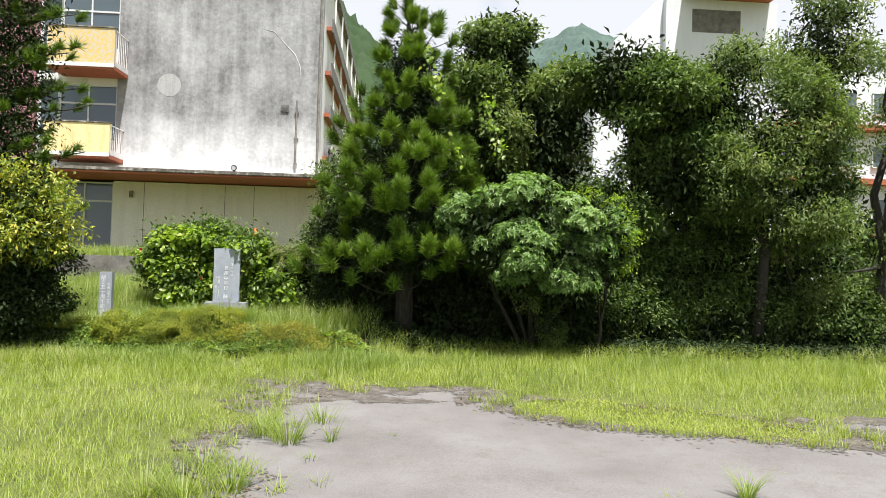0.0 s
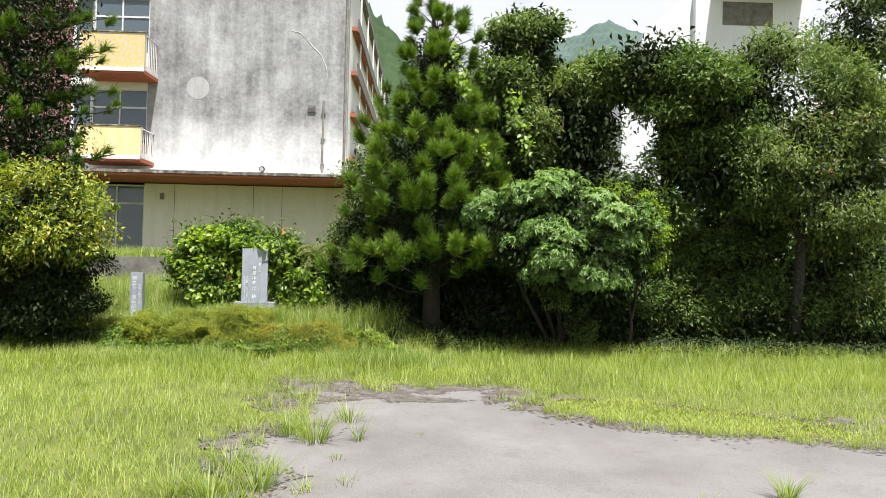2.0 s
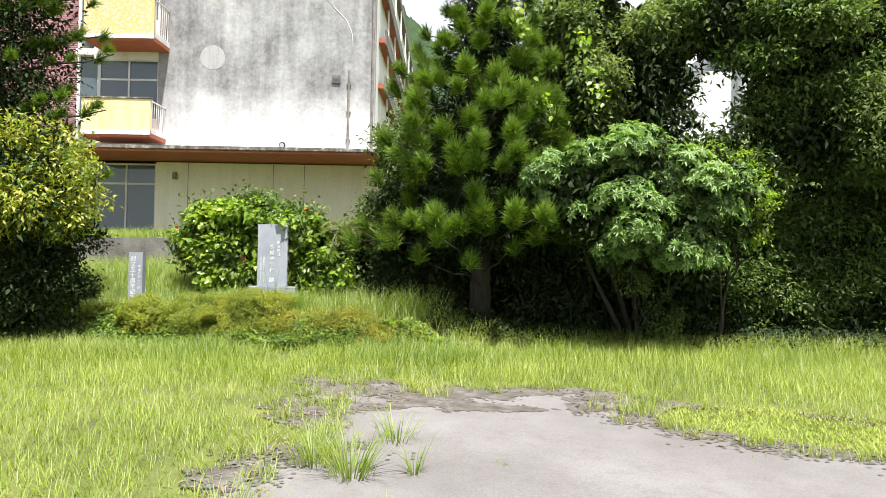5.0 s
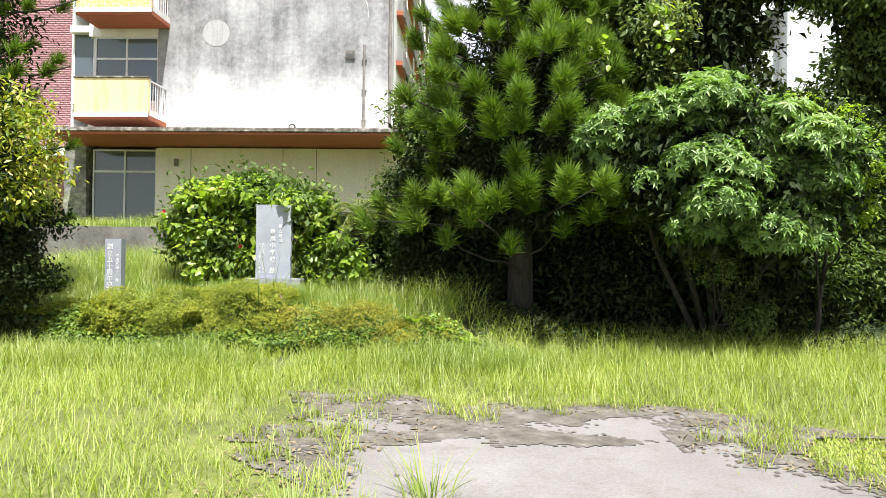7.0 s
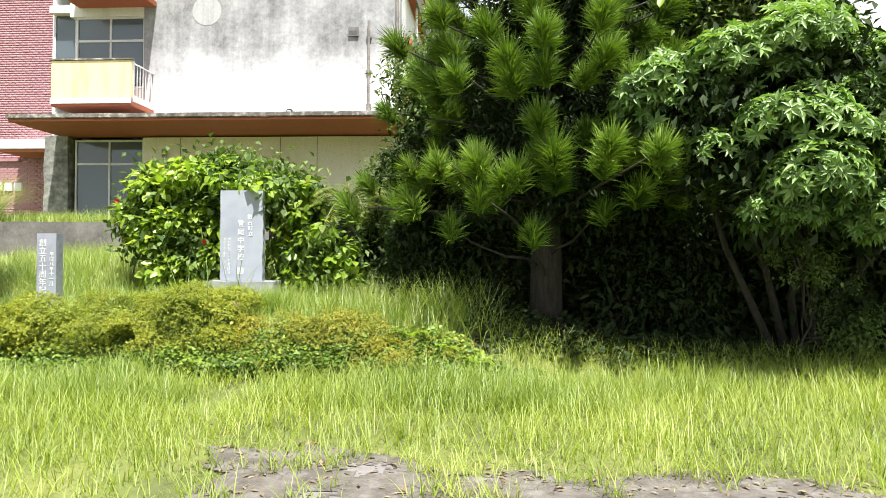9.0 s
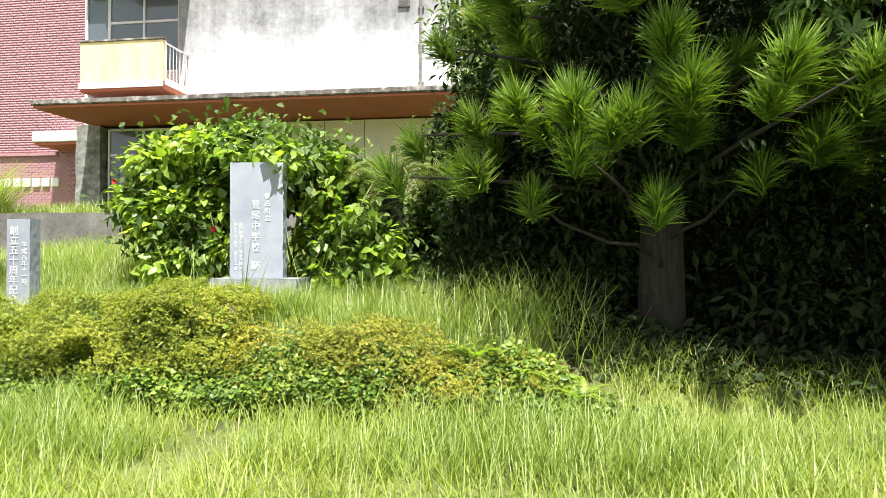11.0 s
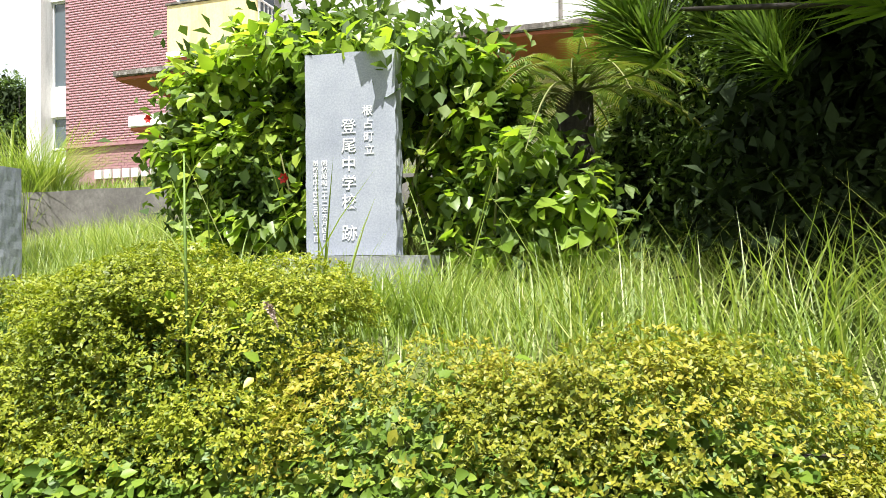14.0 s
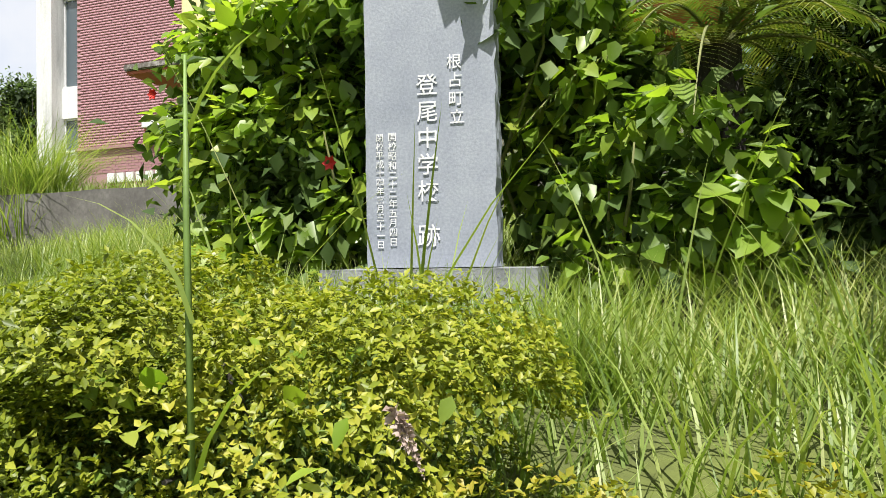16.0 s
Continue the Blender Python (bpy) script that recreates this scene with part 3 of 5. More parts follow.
# flat panel coloured dark for the shade under the porch
part("porch_door", box(-13.9, -12.7, BY - 0.04, BY - 0.004, 1.6, 3.9, 0.01), M_DARK, wing, "doorway panel with the porch's shade in its colour")
for i in range(7):
    part("white_block", box(-17.3 + i * 0.32, -17.06 + i * 0.32, BY - 0.08, BY - 0.003, 3.1, 3.36, 0.01), M_WHITE, wing)
part("column", box(-19.55, -19.0, BY - 0.3, BY + 0.3, 1.2, ROOF), M_STREAKY, wing, "grey-streaked white column")
part("column_wall", box(-19.0, -18.4, BY + 0.15, BY + 0.4, 1.2, 4.0), M_WHITE, wing)
for z0, z1 in ((4.1, 5.0), (5.9, 8.4), (9.3, 11.6)):
    window_unit("window", -19.0, -18.4, z0, z1, BY + 0.12, 1, [], wing)
    part("window_apron", box(-19.0, -18.403, BY + 0.05, BY + 0.3, z1, z1 + 0.84), M_WHITE, wing)
part("wing_far_wall", box(-22, -19.55, BY + 2.0, BY + 2.3, 1.2, 3.6), M_WHITE, wing)

tower = thing("stair_tower", "white school block with stair tower and red slab", "building")
TY = 40.0
part("tower_wall", box(15.6, 22.5, TY, TY + 8, 0.5, 18.2), M_CLEAN, tower)
part("tower_cap", box(16.6, 22.0, TY - 1.6, TY + 8, 18.203, 18.75, 0.03), M_RED, tower, "red-brown roof slab")
# grey sheet on the solid wall, painted in place of a shaded opening
part("tower_opening", box(17.2, 20.2, TY - 0.01, TY - 0.004, 16.2, 17.6), M_CONC, tower)
part("white_block_wall", box(22.503, 46, TY + 2, TY + 12, 0.5, 15.5), M_CLEAN, tower)
part("left_block_wall", box(11.6, 15.597, TY + 1, TY + 9, 0.5, 12.2), M_CLEAN, tower)


def pitched():
    bm = bmesh.new()
    a = [bm.verts.new(v) for v in ((12.6, TY + 0.5, 15.6), (15.597, TY + 0.5, 18.6), (15.597, TY + 0.5, 14.6), (12.6, TY + 0.5, 12.203))]
    f = bm.faces.new(a)
    e = bmesh.ops.extrude_face_region(bm, geom=[f])
    for v in e["geom"]:
        if isinstance(v, bmesh.types.BMVert):
            v.co.y += 5
    bmesh.ops.recalc_face_normals(bm, faces=bm.faces)
    return bm


part("stair_flank", pitched(), M_CLEAN, tower, "sloping stair flank")
for fz in (4.2, 7.6, 11.0):
    part("red_ledge", box(22.6, 45, TY + 1.2, TY + 1.99, fz, fz + 0.35), M_RED, tower)
    for i in range(7):
        window_unit("window", 24 + i * 3.0, 26 + i * 3.0, fz + 1.2, fz + 2.6, TY + 1.9, 2, [], tower, 0.08)

RY, RTOP = 18.5, 1.72
retaining_wall = thing("retaining_wall", "low stained concrete retaining wall below the terrace", "wall", kind="structure")


def worn_wall():
    bm = box(-14, -2.2, RY, RY + 0.2, 0.5, RTOP)
    bmesh.ops.subdivide_edges(bm, edges=[e for e in bm.edges if abs(e.verts[0].co.x - e.verts[1].co.x) > 1], cuts=60)
    for v in bm.verts:
        v.co += Vector(noise.noise_vector(v.co * 1.7)) * 0.012
    return bm


part("wall_body", worn_wall(), M_CONC, retaining_wall)


# ---- memorial stones ----
def words(text, size, x, z, y, parent, gap=1.0, tilt=0.0):
    """An upright line of carved characters, one below another, in the plane y."""
    for k, ch in enumerate(text):
        c = bpy.data.curves.new("character", "FONT")
        c.body, c.size, c.align_x, c.extrude = ch, size, "CENTER", 0.001
        c.offset = size * 0.003
        o = new("glyph", c)
        me = bpy.data.meshes.new_from_object(o)
        me.transform(Matrix.Translation((x + tilt * k, y, z - k * size * gap)) @ Matrix.Rotation(radians(90), 4, "X"))
        bpy.data.objects.remove(o)
        bpy.data.curves.remove(c)
        me.materials.clear()
        me.materials.append(M_INK)
        piece("character", me, parent, "white carved character")


def slab_stone(w, h, d, ragged, seed):
    """A dressed slab with a clean face and a split, chipped edge."""
    bm = box(-w / 2, w / 2, 0, d, 0, h)
    bmesh.ops.subdivide_edges(bm, edges=bm.edges, cuts=22, use_grid_fill=True)
    for v in bm.verts:
        n = noise.noise_vector(v.co * 14 + Vector((seed, 0, 0)))
        if v.co.x > w / 2 - 0.002:
            v.co.x += (n.x * 0.6 + noise.noise(v.co * 40) * 0.5) * ragged
        elif v.co.x < -w / 2 + 0.002 or v.co.z > h - 0.002:
            v.co += n * ragged * 0.18
        elif v.co.y > 0.01:
            v.co.y += n.y * ragged
    return bm


stele = thing("memorial_stele", "grey slate school memorial stele with white carved characters", "monument")
stele.matrix_world = pose(-3.62, 14.85, 0.80, 0, 0, 6)
part("slab", slab_stone(0.53, 1.14, 0.14, 0.02, 3), M_STELE, stele, "blue-grey dressed slate slab")
words("根占町立", 0.062, 0.105, 0.785, -0.004, stele, gap=1.17, tilt=0.003)
words("登尾中学校", 0.09, -0.006, 0.69, -0.004, stele, gap=1.17)
words("跡", 0.095, -0.006, 0.09, -0.004, stele)
words("開校昭和二十二年五月四日", 0.037, -0.152, 0.51, -0.004, stele, gap=1.03)
words("閉校平成十四年三月三十一日", 0.035, -0.205, 0.51, -0.004, stele, gap=1.02)
plinth = thing("stone_plinth", "rough grey granite plinth under the memorial stele", "monument base")
plinth.matrix_world = pose(-3.60, 14.72, 0.28, 0, 0, 6)
pb = slab_stone(0.84, 0.515, 0.5, 0.02, 9)
for pv in pb.verts:
    pv.co.x *= 1 + 0.12 * (0.515 - pv.co.z)
part("block", pb, M_BASE, plinth)
post = thing("memorial_post", "narrow grey stone post with white carved characters", "monument")
post.matrix_world = pose(-5.98, 14.55, 0.30, 0, 0, 4)
part("shaft", slab_stone(0.24, 1.08, 0.16, 0.006, 5), M_STELE, post)
words("創立五十周年記念樹", 0.098, -0.045, 0.93, -0.004, post, gap=1.0)
words("平成八年十一月", 0.06, 0.065, 0.80, -0.004, post, gap=1.02)
stake = thing("wooden_stake", "weathered grey wooden stake standing in the grass", "stake")
part("shaft", tube([(-6.75, 13, -0.1), (-6.75, 13, 0.5), (-6.755, 13, 0.55)], [0.035, 0.033, 0.015], 8), M_WOODPOST, stake)
cone = thing("traffic_cone", "faded orange traffic cone on the terrace", "traffic cone")
cone.matrix_world = pose(-3.87, 18.85, float(height(-3.87, 18.85)))
part("body", tube([(0, 0, 0.03), (0, 0, 0.88)], [0.19, 0.03], 20), M_ORANGE, cone)
part("foot", box(-0.23, 0.23, -0.23, 0.23, 0, 0.035, 0.01), M_ORANGE, cone)


# ---- trees ----
def bent(a, b, k=5, wob=0.1):
    a, b = np.array(a, float), np.array(b, float)
    s = np.linspace(0, 1, k)[:, None]
    o = rng.normal(size=(k, 3)) * wob * np.linalg.norm(b - a) * 0.25
    o[0] = 0
    o[-1] = 0
    return a + (b - a) * s + o


def limb(name, a, b, r0, r1, parent, sides=7, wob=0.12):
    pts = bent(a, b, 5, wob)
    return part(name, tube([tuple(p) for p in pts], list(np.linspace(r0, r1, 5)), sides), M_BARK, parent, smooth=True)


def lumpy(blobs, k):
    """Breaks each blob into k smaller flattened clumps over its surface."""
    out = []
    for b in blobs:
        c, r = np.array(b[:3]), np.array(b[3:])
        for d in sphere_dirs(k):
            s = rng.uniform(0.3, 0.52)
            out.append((*(c + d * r * (1 - 0.6 * s)), r[0] * s, r[1] * s, r[2] * s * 0.62))
    return out


def clump_leaves(blobs, n, size, mat, name, droop=0.1, shell=0.55, gap=0.15, narrow=0.42, rich=False, spray=0.16):
    """Leaves in small sprays over uneven blobs (cx, cy, cz, rx, ry, rz), with gaps."""
    vol = np.array([b[3] * b[4] + b[3] * b[5] + b[4] * b[5] for b in blobs])
    pick = rng.choice(len(blobs), n, p=vol / vol.sum())
    B = np.array(blobs, float)[pick]
    k = 7
    m = n // k
    B = B[:m]
    d = sphere_dirs(m)
    r = 1 - shell * rng.random(m) ** 1.7
    r *= 1 + 0.22 * vnoise(d * 3 + B[:, :3], 1.3)
    C = B[:, :3] + d * r[:, None] * B[:, 3:]
    keep = vnoise(C, 1.9, 2.0) + 0.5 * vnoise(C, 4.1, 5.0) > -0.75 + gap * 2
    C, d = C[keep], d[keep]
    P = np.repeat(C, k, 0) + rng.normal(size=(len(C) * k, 3)) * spray
    out = np.repeat(d, k, 0)
    D = unit(out * 0.5 + rng.normal(size=P.shape) * 0.7 + np.array([0, 0, -0.25 - droop]))
    N = unit(np.array([0, 0, 1.0]) + out * 0.5 + rng.normal(size=P.shape) * 0.45)
    L = size * rng.uniform(0.65, 1.3, len(P))
    return leaf_mesh(name, P, D, N, L, L * narrow * rng.uniform(0.8, 1.2, len(P)), mat, 0.2, droop, rich)


def broadleaf(name, label, x, y, h, blobs, n, size, mat, trunk_r=0.14, limbs=9, category="tree", **kw):
    t = thing(name, label, category)
    z = float(height(x, y))
    top = h * 0.55
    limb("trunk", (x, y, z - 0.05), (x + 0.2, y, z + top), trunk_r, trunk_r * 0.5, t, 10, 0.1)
    for i in range(limbs):
        b = blobs[i % len(blobs)]
        s = rng.uniform(0.35, 0.95)
        e = np.array(b[:3]) + sphere_dirs(1)[0] * np.array(b[3:]) * 0.6
        limb("limb", (x + 0.2 * s, y, z + top * s), e, trunk_r * 0.42, 0.012, t)
    piece("crown", clump_leaves(lumpy(blobs, 13), n, size, mat, "crown", spray=size * 0.8, **kw), t, "dense leafy crown")
    # inner leaves coloured near black, as the crown's own shade
    piece("inner_foliage", clump_leaves([(*b[:3], b[3] * 0.72, b[4] * 0.72, b[5] * 0.72) for b in blobs], n // 5, size * 1.5, L_SHADE, "inner_foliage", gap=kw.get("gap", 0.15), shell=0.9), t, "inner leaves with the crown's shade in their colour") if kw.get("gap", 0.15) < 0.2 else None
    return t


def needle_tufts(name, C, A, n, length, width, mat, sag=0.35):
    """Domed brushes of cord-like shoots round the twig ends at C that point along A; length: one number, or one for each brush."""
    Ar = np.repeat(A, n, 0)
    size = np.repeat(np.broadcast_to(length, len(C)), n)
    R = sphere_dirs(len(Ar))
    along = (R * Ar).sum(1)
    R += Ar * np.where(along < -0.25, -2 * along, 0)[:, None]
    R[:, 2] += np.where(R[:, 2] < -0.4, 0.6, 0)
    P = np.repeat(C, n, 0) - Ar * (size * rng.uniform(0, 0.75, len(Ar)))[:, None] + rng.normal(size=Ar.shape) * 0.015
    D = unit(R + Ar * 0.3)
    L = size * rng.uniform(0.8, 1.1, len(P))
    side = 1 - np.clip(D[:, 2], 0, 1)
    Bn = Ar * 0.16 + np.array([0, 0, -1.0]) * (side * rng.uniform(0.5, 1.2, len(P)) * sag)[:, None]
    return blade_mesh(name, P, D, Bn, L, width * rng.uniform(0.7, 1.2, len(P)), mat, 2)


def conifer(x, y, h):
    t = thing("conifer_tree", "tall dark conifer with brush-like domed needle tufts", "tree")
    z = float(height(x, y))
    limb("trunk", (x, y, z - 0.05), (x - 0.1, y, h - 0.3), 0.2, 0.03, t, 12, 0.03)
    C, A, S = [], [], []
    zz, turn = 1.8, 0.0
    while zz < h - 0.2:
        f = (zz - 0.5) / (h - 0.5)
        reach = 2.2 * (1 - f) ** 0.62 + 0.08
        k = max(5, int(9 * (1 - f) + 4))
        for i in range(k):
            a = turn + i * 2 * math.pi / k + rng.normal() * 0.16
            rr = reach * rng.uniform(0.72, 1.12)
            e = np.array([x + math.cos(a) * rr, y + math.sin(a) * rr, zz + rng.normal() * 0.16 + 0.1])
            s = np.array([x, y, zz - 0.25])
            limb("limb", s, s + (e - s) * 0.96, 0.024 * (1 - f) + 0.008, 0.008, t, 5, 0.05)
            side = np.array([-math.sin(a), math.cos(a), 0])
            out = np.array([math.cos(a), math.sin(a), 0])
            spots = [(1.0, 0.0, 0.0)]
            if rr > 0.9:
                spots += [(0.72, 0.3 * (-1) ** i, 0.08)]
            if rr > 1.5:
                spots += [(0.75, -0.42 * (-1) ** i, 0.02)]
            for q, o, up in spots:
                C.append(s + (e - s) * q + side * o * rng.uniform(0.8, 1.3) + np.array([0, 0, up]) + rng.normal(size=3) * 0.06)
                A.append(out * 0.5 + side * o * 0.6 + np.array([0, 0, 0.85]))
                S.append((0.3 - 0.1 * f) * rng.uniform(0.75, 1.15))
        zz += 0.52 - 0.28 * f
        turn += 0.7
    for q in (0.0, 0.14, 0.3, 0.45):
        C.append(np.array([x - 0.1, y, h - q]))
        A.append(np.array([0, 0, 1.0]))
        S.append(0.17 + 0.2 * q)
    C, A, S = np.array(C), unit(np.array(A)), np.array(S)
    piece("crown", needle_tufts("crown", C, A, 300, S, 0.02, L_CONIFER), t, "domed brushes of cord-like needles")
    # core needles in the darkened colour paint the shade between the brushes
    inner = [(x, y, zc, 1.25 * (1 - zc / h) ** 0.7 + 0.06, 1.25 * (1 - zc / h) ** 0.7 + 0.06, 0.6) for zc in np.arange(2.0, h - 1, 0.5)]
    piece("inner_foliage", clump_leaves(inner, 50000, 0.1, L_SHADE, "inner_foliage", gap=-0.8, narrow=0.3, shell=0.9, spray=0.1), t, "inner needles with the crown's shade in their colour")
    for cx, cy, cz, nn in ((x - 0.22, y - 1.25, 1.36, 260), (x - 0.75, y - 1.3, 1.72, 240), (x - 1.05, y - 0.8, 1.45, 200), (x + 0.5, y - 1.0, 1.6, 220)):
        limb("limb", (x, y, cz - 0.5), (cx, cy, cz), 0.02, 0.01, t, 5, 0.1)
        piece("low_shoot", needle_tufts("low_shoot", np.array([[cx, cy, cz]]), np.array([[0, -0.2, 1.0]]), nn, 0.23, 0.017, L_CONIFER), t)
    return t


conifer(0.15, 14.35, 7.45)

broadleaf("camphor_tree", "tall dense broadleaf tree behind the conifer", 2.9, 16.6, 7.6,
          [(2.0, 16.4, 6.2, 1.2, 1.2, 1.2), (2.3, 16.3, 7.05, 0.9, 0.9, 0.75), (4.0, 16.2, 6.0, 0.9, 0.9, 0.8), (3.2, 16.0, 5.0, 1.4, 1.3, 1.3), (1.9, 16.2, 4.6, 1.2, 1.1, 1.1), (3.4, 16.2, 3.3, 1.5, 1.2, 1.3), (2.3, 16.8, 2.0, 1.6, 0.8, 1.5)],
          90000, 0.12, L_OLIVE, gap=0.0)
broadleaf("dark_tree", "dark spreading broadleaf tree in deep shade", 5.4, 15.8, 7.4,
          [(4.9, 15.2, 6.1, 1.2, 1.2, 0.8), (6.0, 14.8, 5.4, 1.4, 1.2, 1.0), (4.7, 15.2, 3.0, 1.0, 0.9, 0.9), (6.4, 14.8, 3.9, 1.5, 1.1, 1.1), (5.5, 15.0, 4.5, 0.4, 0.5, 0.9), (5.3, 15.8, 1.6, 1.8, 0.8, 1.5), (7.2, 15.8, 1.7, 1.6, 0.9, 1.5)],
          84000, 0.12, L_DARK, gap=0.02)
broadleaf("olive_tree", "sparse olive-green tree with thin upright twigs", 8.0, 14.9, 8.2,
          [(7.2, 14.6, 5.6, 1.2, 1.0, 1.3), (8.4, 14.4, 5.0, 1.3, 1.0, 1.5), (7.4, 14.3, 3.9, 1.3, 1.0, 0.9), (8.8, 14.3, 3.4, 1.5, 1.1, 1.1), (9.4, 14.6, 6.8, 1.2, 1.0, 1.6), (9.2, 15.3, 1.5, 1.8, 0.8, 1.4)],
          62000, 0.1, L_OLIVE, gap=0.19, narrow=0.36)
broadleaf("olive_tree", "olive-green tree with open crown showing white wall", 10.8, 14.8, 8.6,
          [(10.4, 14.4, 6.6, 1.3, 1.0, 1.8), (11.2, 14.4, 4.4, 1.4, 1.0, 1.4), (10.4, 14.9, 2.4, 1.6, 0.9, 1.5), (12.4, 14.6, 5.6, 1.4, 1.0, 2.4), (12.4, 14.9, 2.0, 1.6, 0.9, 1.8)],
          30000, 0.1, L_OLIVE, gap=0.38, narrow=0.36)
broadleaf("background_trees", "row of dark trees closing the yard behind", 7.5, 19.5, 6.2,
          [(1.2, 18.6, 3.2, 2.4, 1.0, 3.2), (4.6, 18.6, 1.9, 1.8, 1.0, 2.2), (8.6, 18.4, 2.3, 2.4, 1.0, 2.9), (12.6, 18.4, 1.8, 2.6, 1.0, 1.9), (16.5, 18.0, 1.8, 2.6, 1.2, 1.9)],
          32000, 0.22, L_DARK, gap=-0.1)


broadleaf("small_leaved_tree", "dense small-leaved evergreen between cycad and conifer", -0.7, 16.5, 4.2,
          [(-1.0, 16.3, 2.2, 0.95, 0.8, 1.6), (-1.3, 16.8, 3.4, 0.8, 0.7, 1.5), (-1.9, 17.3, 1.4, 0.8, 0.5, 1.2), (-1.5, 16.0, 0.9, 0.6, 0.4, 0.7), (-2.2, 16.9, 1.0, 0.6, 0.4, 0.7), (0.3, 16.4, 3.0, 1.1, 0.9, 2.2), (-0.6, 16.0, 0.9, 1.1, 0.6, 0.9), (1.4, 16.6, 1.6, 1.2, 0.8, 1.6), (-1.8, 16.7, 2.0, 0.55, 0.5, 0.9), (-2.1, 16.8, 1.3, 0.5, 0.4, 0.6)], 64000, 0.09, L_DARK, 0.09, 8, gap=-0.3)
# added to darken the hollow under the conifer; its colour carries the shade
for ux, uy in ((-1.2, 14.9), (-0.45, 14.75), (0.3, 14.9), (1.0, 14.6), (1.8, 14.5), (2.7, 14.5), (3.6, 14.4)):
    broadleaf("shade_toned_undergrowth", "undergrowth round the conifer's foot, shade put into its colour", ux, uy, 1.6,
              [(ux, uy, 0.7, 0.6, 0.35, 0.8), (ux + 0.1, uy + 0.1, 1.6, 0.6, 0.4, 0.7), (ux, uy + 0.3, 2.4, 0.6, 0.4, 0.6)], 5200, 0.1, L_SHADE, 0.03, 4, "shrub", gap=-0.3)
for ux in np.arange(1.3, 14, 1.1):
    uy = (15.3 if ux < 4.5 else 15.0) + 0.25 * math.sin(ux * 2.3)
    broadleaf("undergrowth_shrub", "dark green undergrowth shrub below the trees", float(ux), uy, 1.3,
              [(float(ux), uy, 0.65, 0.8, 0.5, 0.75), (float(ux) + 0.4, uy + 0.2, 1.15, 0.7, 0.5, 0.6)], 5200, 0.1, L_DARK, 0.03, 4, "shrub", gap=-0.1)


def rosette_bush():
    t = thing("pale_rosette_bush", "pale green bush with glossy whorled leaf rosettes", "bush")
    blobs = [(1.25, 13.2, 2.6, 0.5, 0.5, 0.45), (1.75, 13.1, 2.45, 0.8, 0.7, 0.7), (2.6, 13.0, 2.75, 0.9, 0.8, 0.7), (3.5, 13.1, 2.55, 0.85, 0.8, 0.7), (2.2, 12.8, 2.0, 0.75, 0.6, 0.55), (3.1, 12.8, 1.95, 0.8, 0.6, 0.6), (4.0, 13.3, 2.25, 0.6, 0.6, 0.65), (2.2, 12.8, 1.65, 0.45, 0.4, 0.3), (3.2, 12.9, 1.55, 0.6, 0.45, 0.4)]
    for k in range(5):
        limb("stem", (2.7 + 0.1 * k, 14.2, GROUND), np.array(blobs[k][:3]), 0.05, 0.015, t)
    n = 7200
    lumps = [(*q[:5], q[5] * 1.5) for q in lumpy(blobs, 11)]
    B = np.array(lumps)[rng.choice(len(lumps), n)]
    d = sphere_dirs(n)
    d[:, 2] = np.where(d[:, 2] < -0.35, -d[:, 2], d[:, 2])
    C = B[:, :3] + unit(d) * B[:, 3:] * (1 - 0.3 * rng.random((n, 1)) ** 2) * 1.1
    A = unit(d * 1.2 + np.array([0, -0.2, 0.45]) + rng.normal(size=d.shape) * 0.3)
    k = 8
    ang = np.tile(np.arange(k) * 2 * math.pi / k, n) + np.repeat(rng.random(n) * 6, k)
    Ar = np.repeat(A, k, 0)
    U = unit(np.cross(Ar, np.array([0.3, 1, 0.2])))
    V = np.cross(Ar, U)
    D = unit(U * np.cos(ang)[:, None] + V * np.sin(ang)[:, None] + Ar * np.repeat(rng.uniform(0.0, 0.7, n), k)[:, None] + rng.normal(size=Ar.shape) * 0.12)
    L = 0.105 * np.repeat(rng.uniform(0.7, 1.25, n), k) * rng.uniform(0.75, 1.15, len(D))
    piece("crown", leaf_mesh("crown", np.repeat(C, k, 0), D, Ar, L, L * 0.34, L_PALE, 0.15, 0.3), t, "whorled glossy leaves")
    # darkened filling: shade behind the rosettes is put into its colour
    piece("inner_foliage", clump_leaves([(b[0], b[1] + 0.15, b[2], b[3] * 0.8, b[4] * 0.8, b[5] * 0.8) for b in blobs], 14000, 0.13, L_SHADE, "inner_foliage", gap=-0.3, shell=0.9), t)


rosette_bush()
broadleaf("yellow_green_bush", "small-leaved yellow-green bush beside the rosette bush", 4.1, 13.9, 2.6,
          [(4.2, 13.4, 2.55, 0.55, 0.5, 0.65), (3.7, 13.6, 2.95, 0.5, 0.4, 0.4), (4.35, 13.5, 1.95, 0.35, 0.35, 0.4)], 15000, 0.06, L_BRIGHT, 0.04, 6, "bush", gap=0.05, narrow=0.55)
broadleaf("young_sapling", "thin olive-green sapling under the rosette bush", 2.55, 13.5, 1.1,
          [(2.55, 13.3, 1.05, 0.3, 0.25, 0.28), (3.05, 13.5, 0.55, 0.3, 0.25, 0.4)], 2600, 0.05, L_OLIVE, 0.015, 5, "bush", gap=0.1, narrow=0.5)


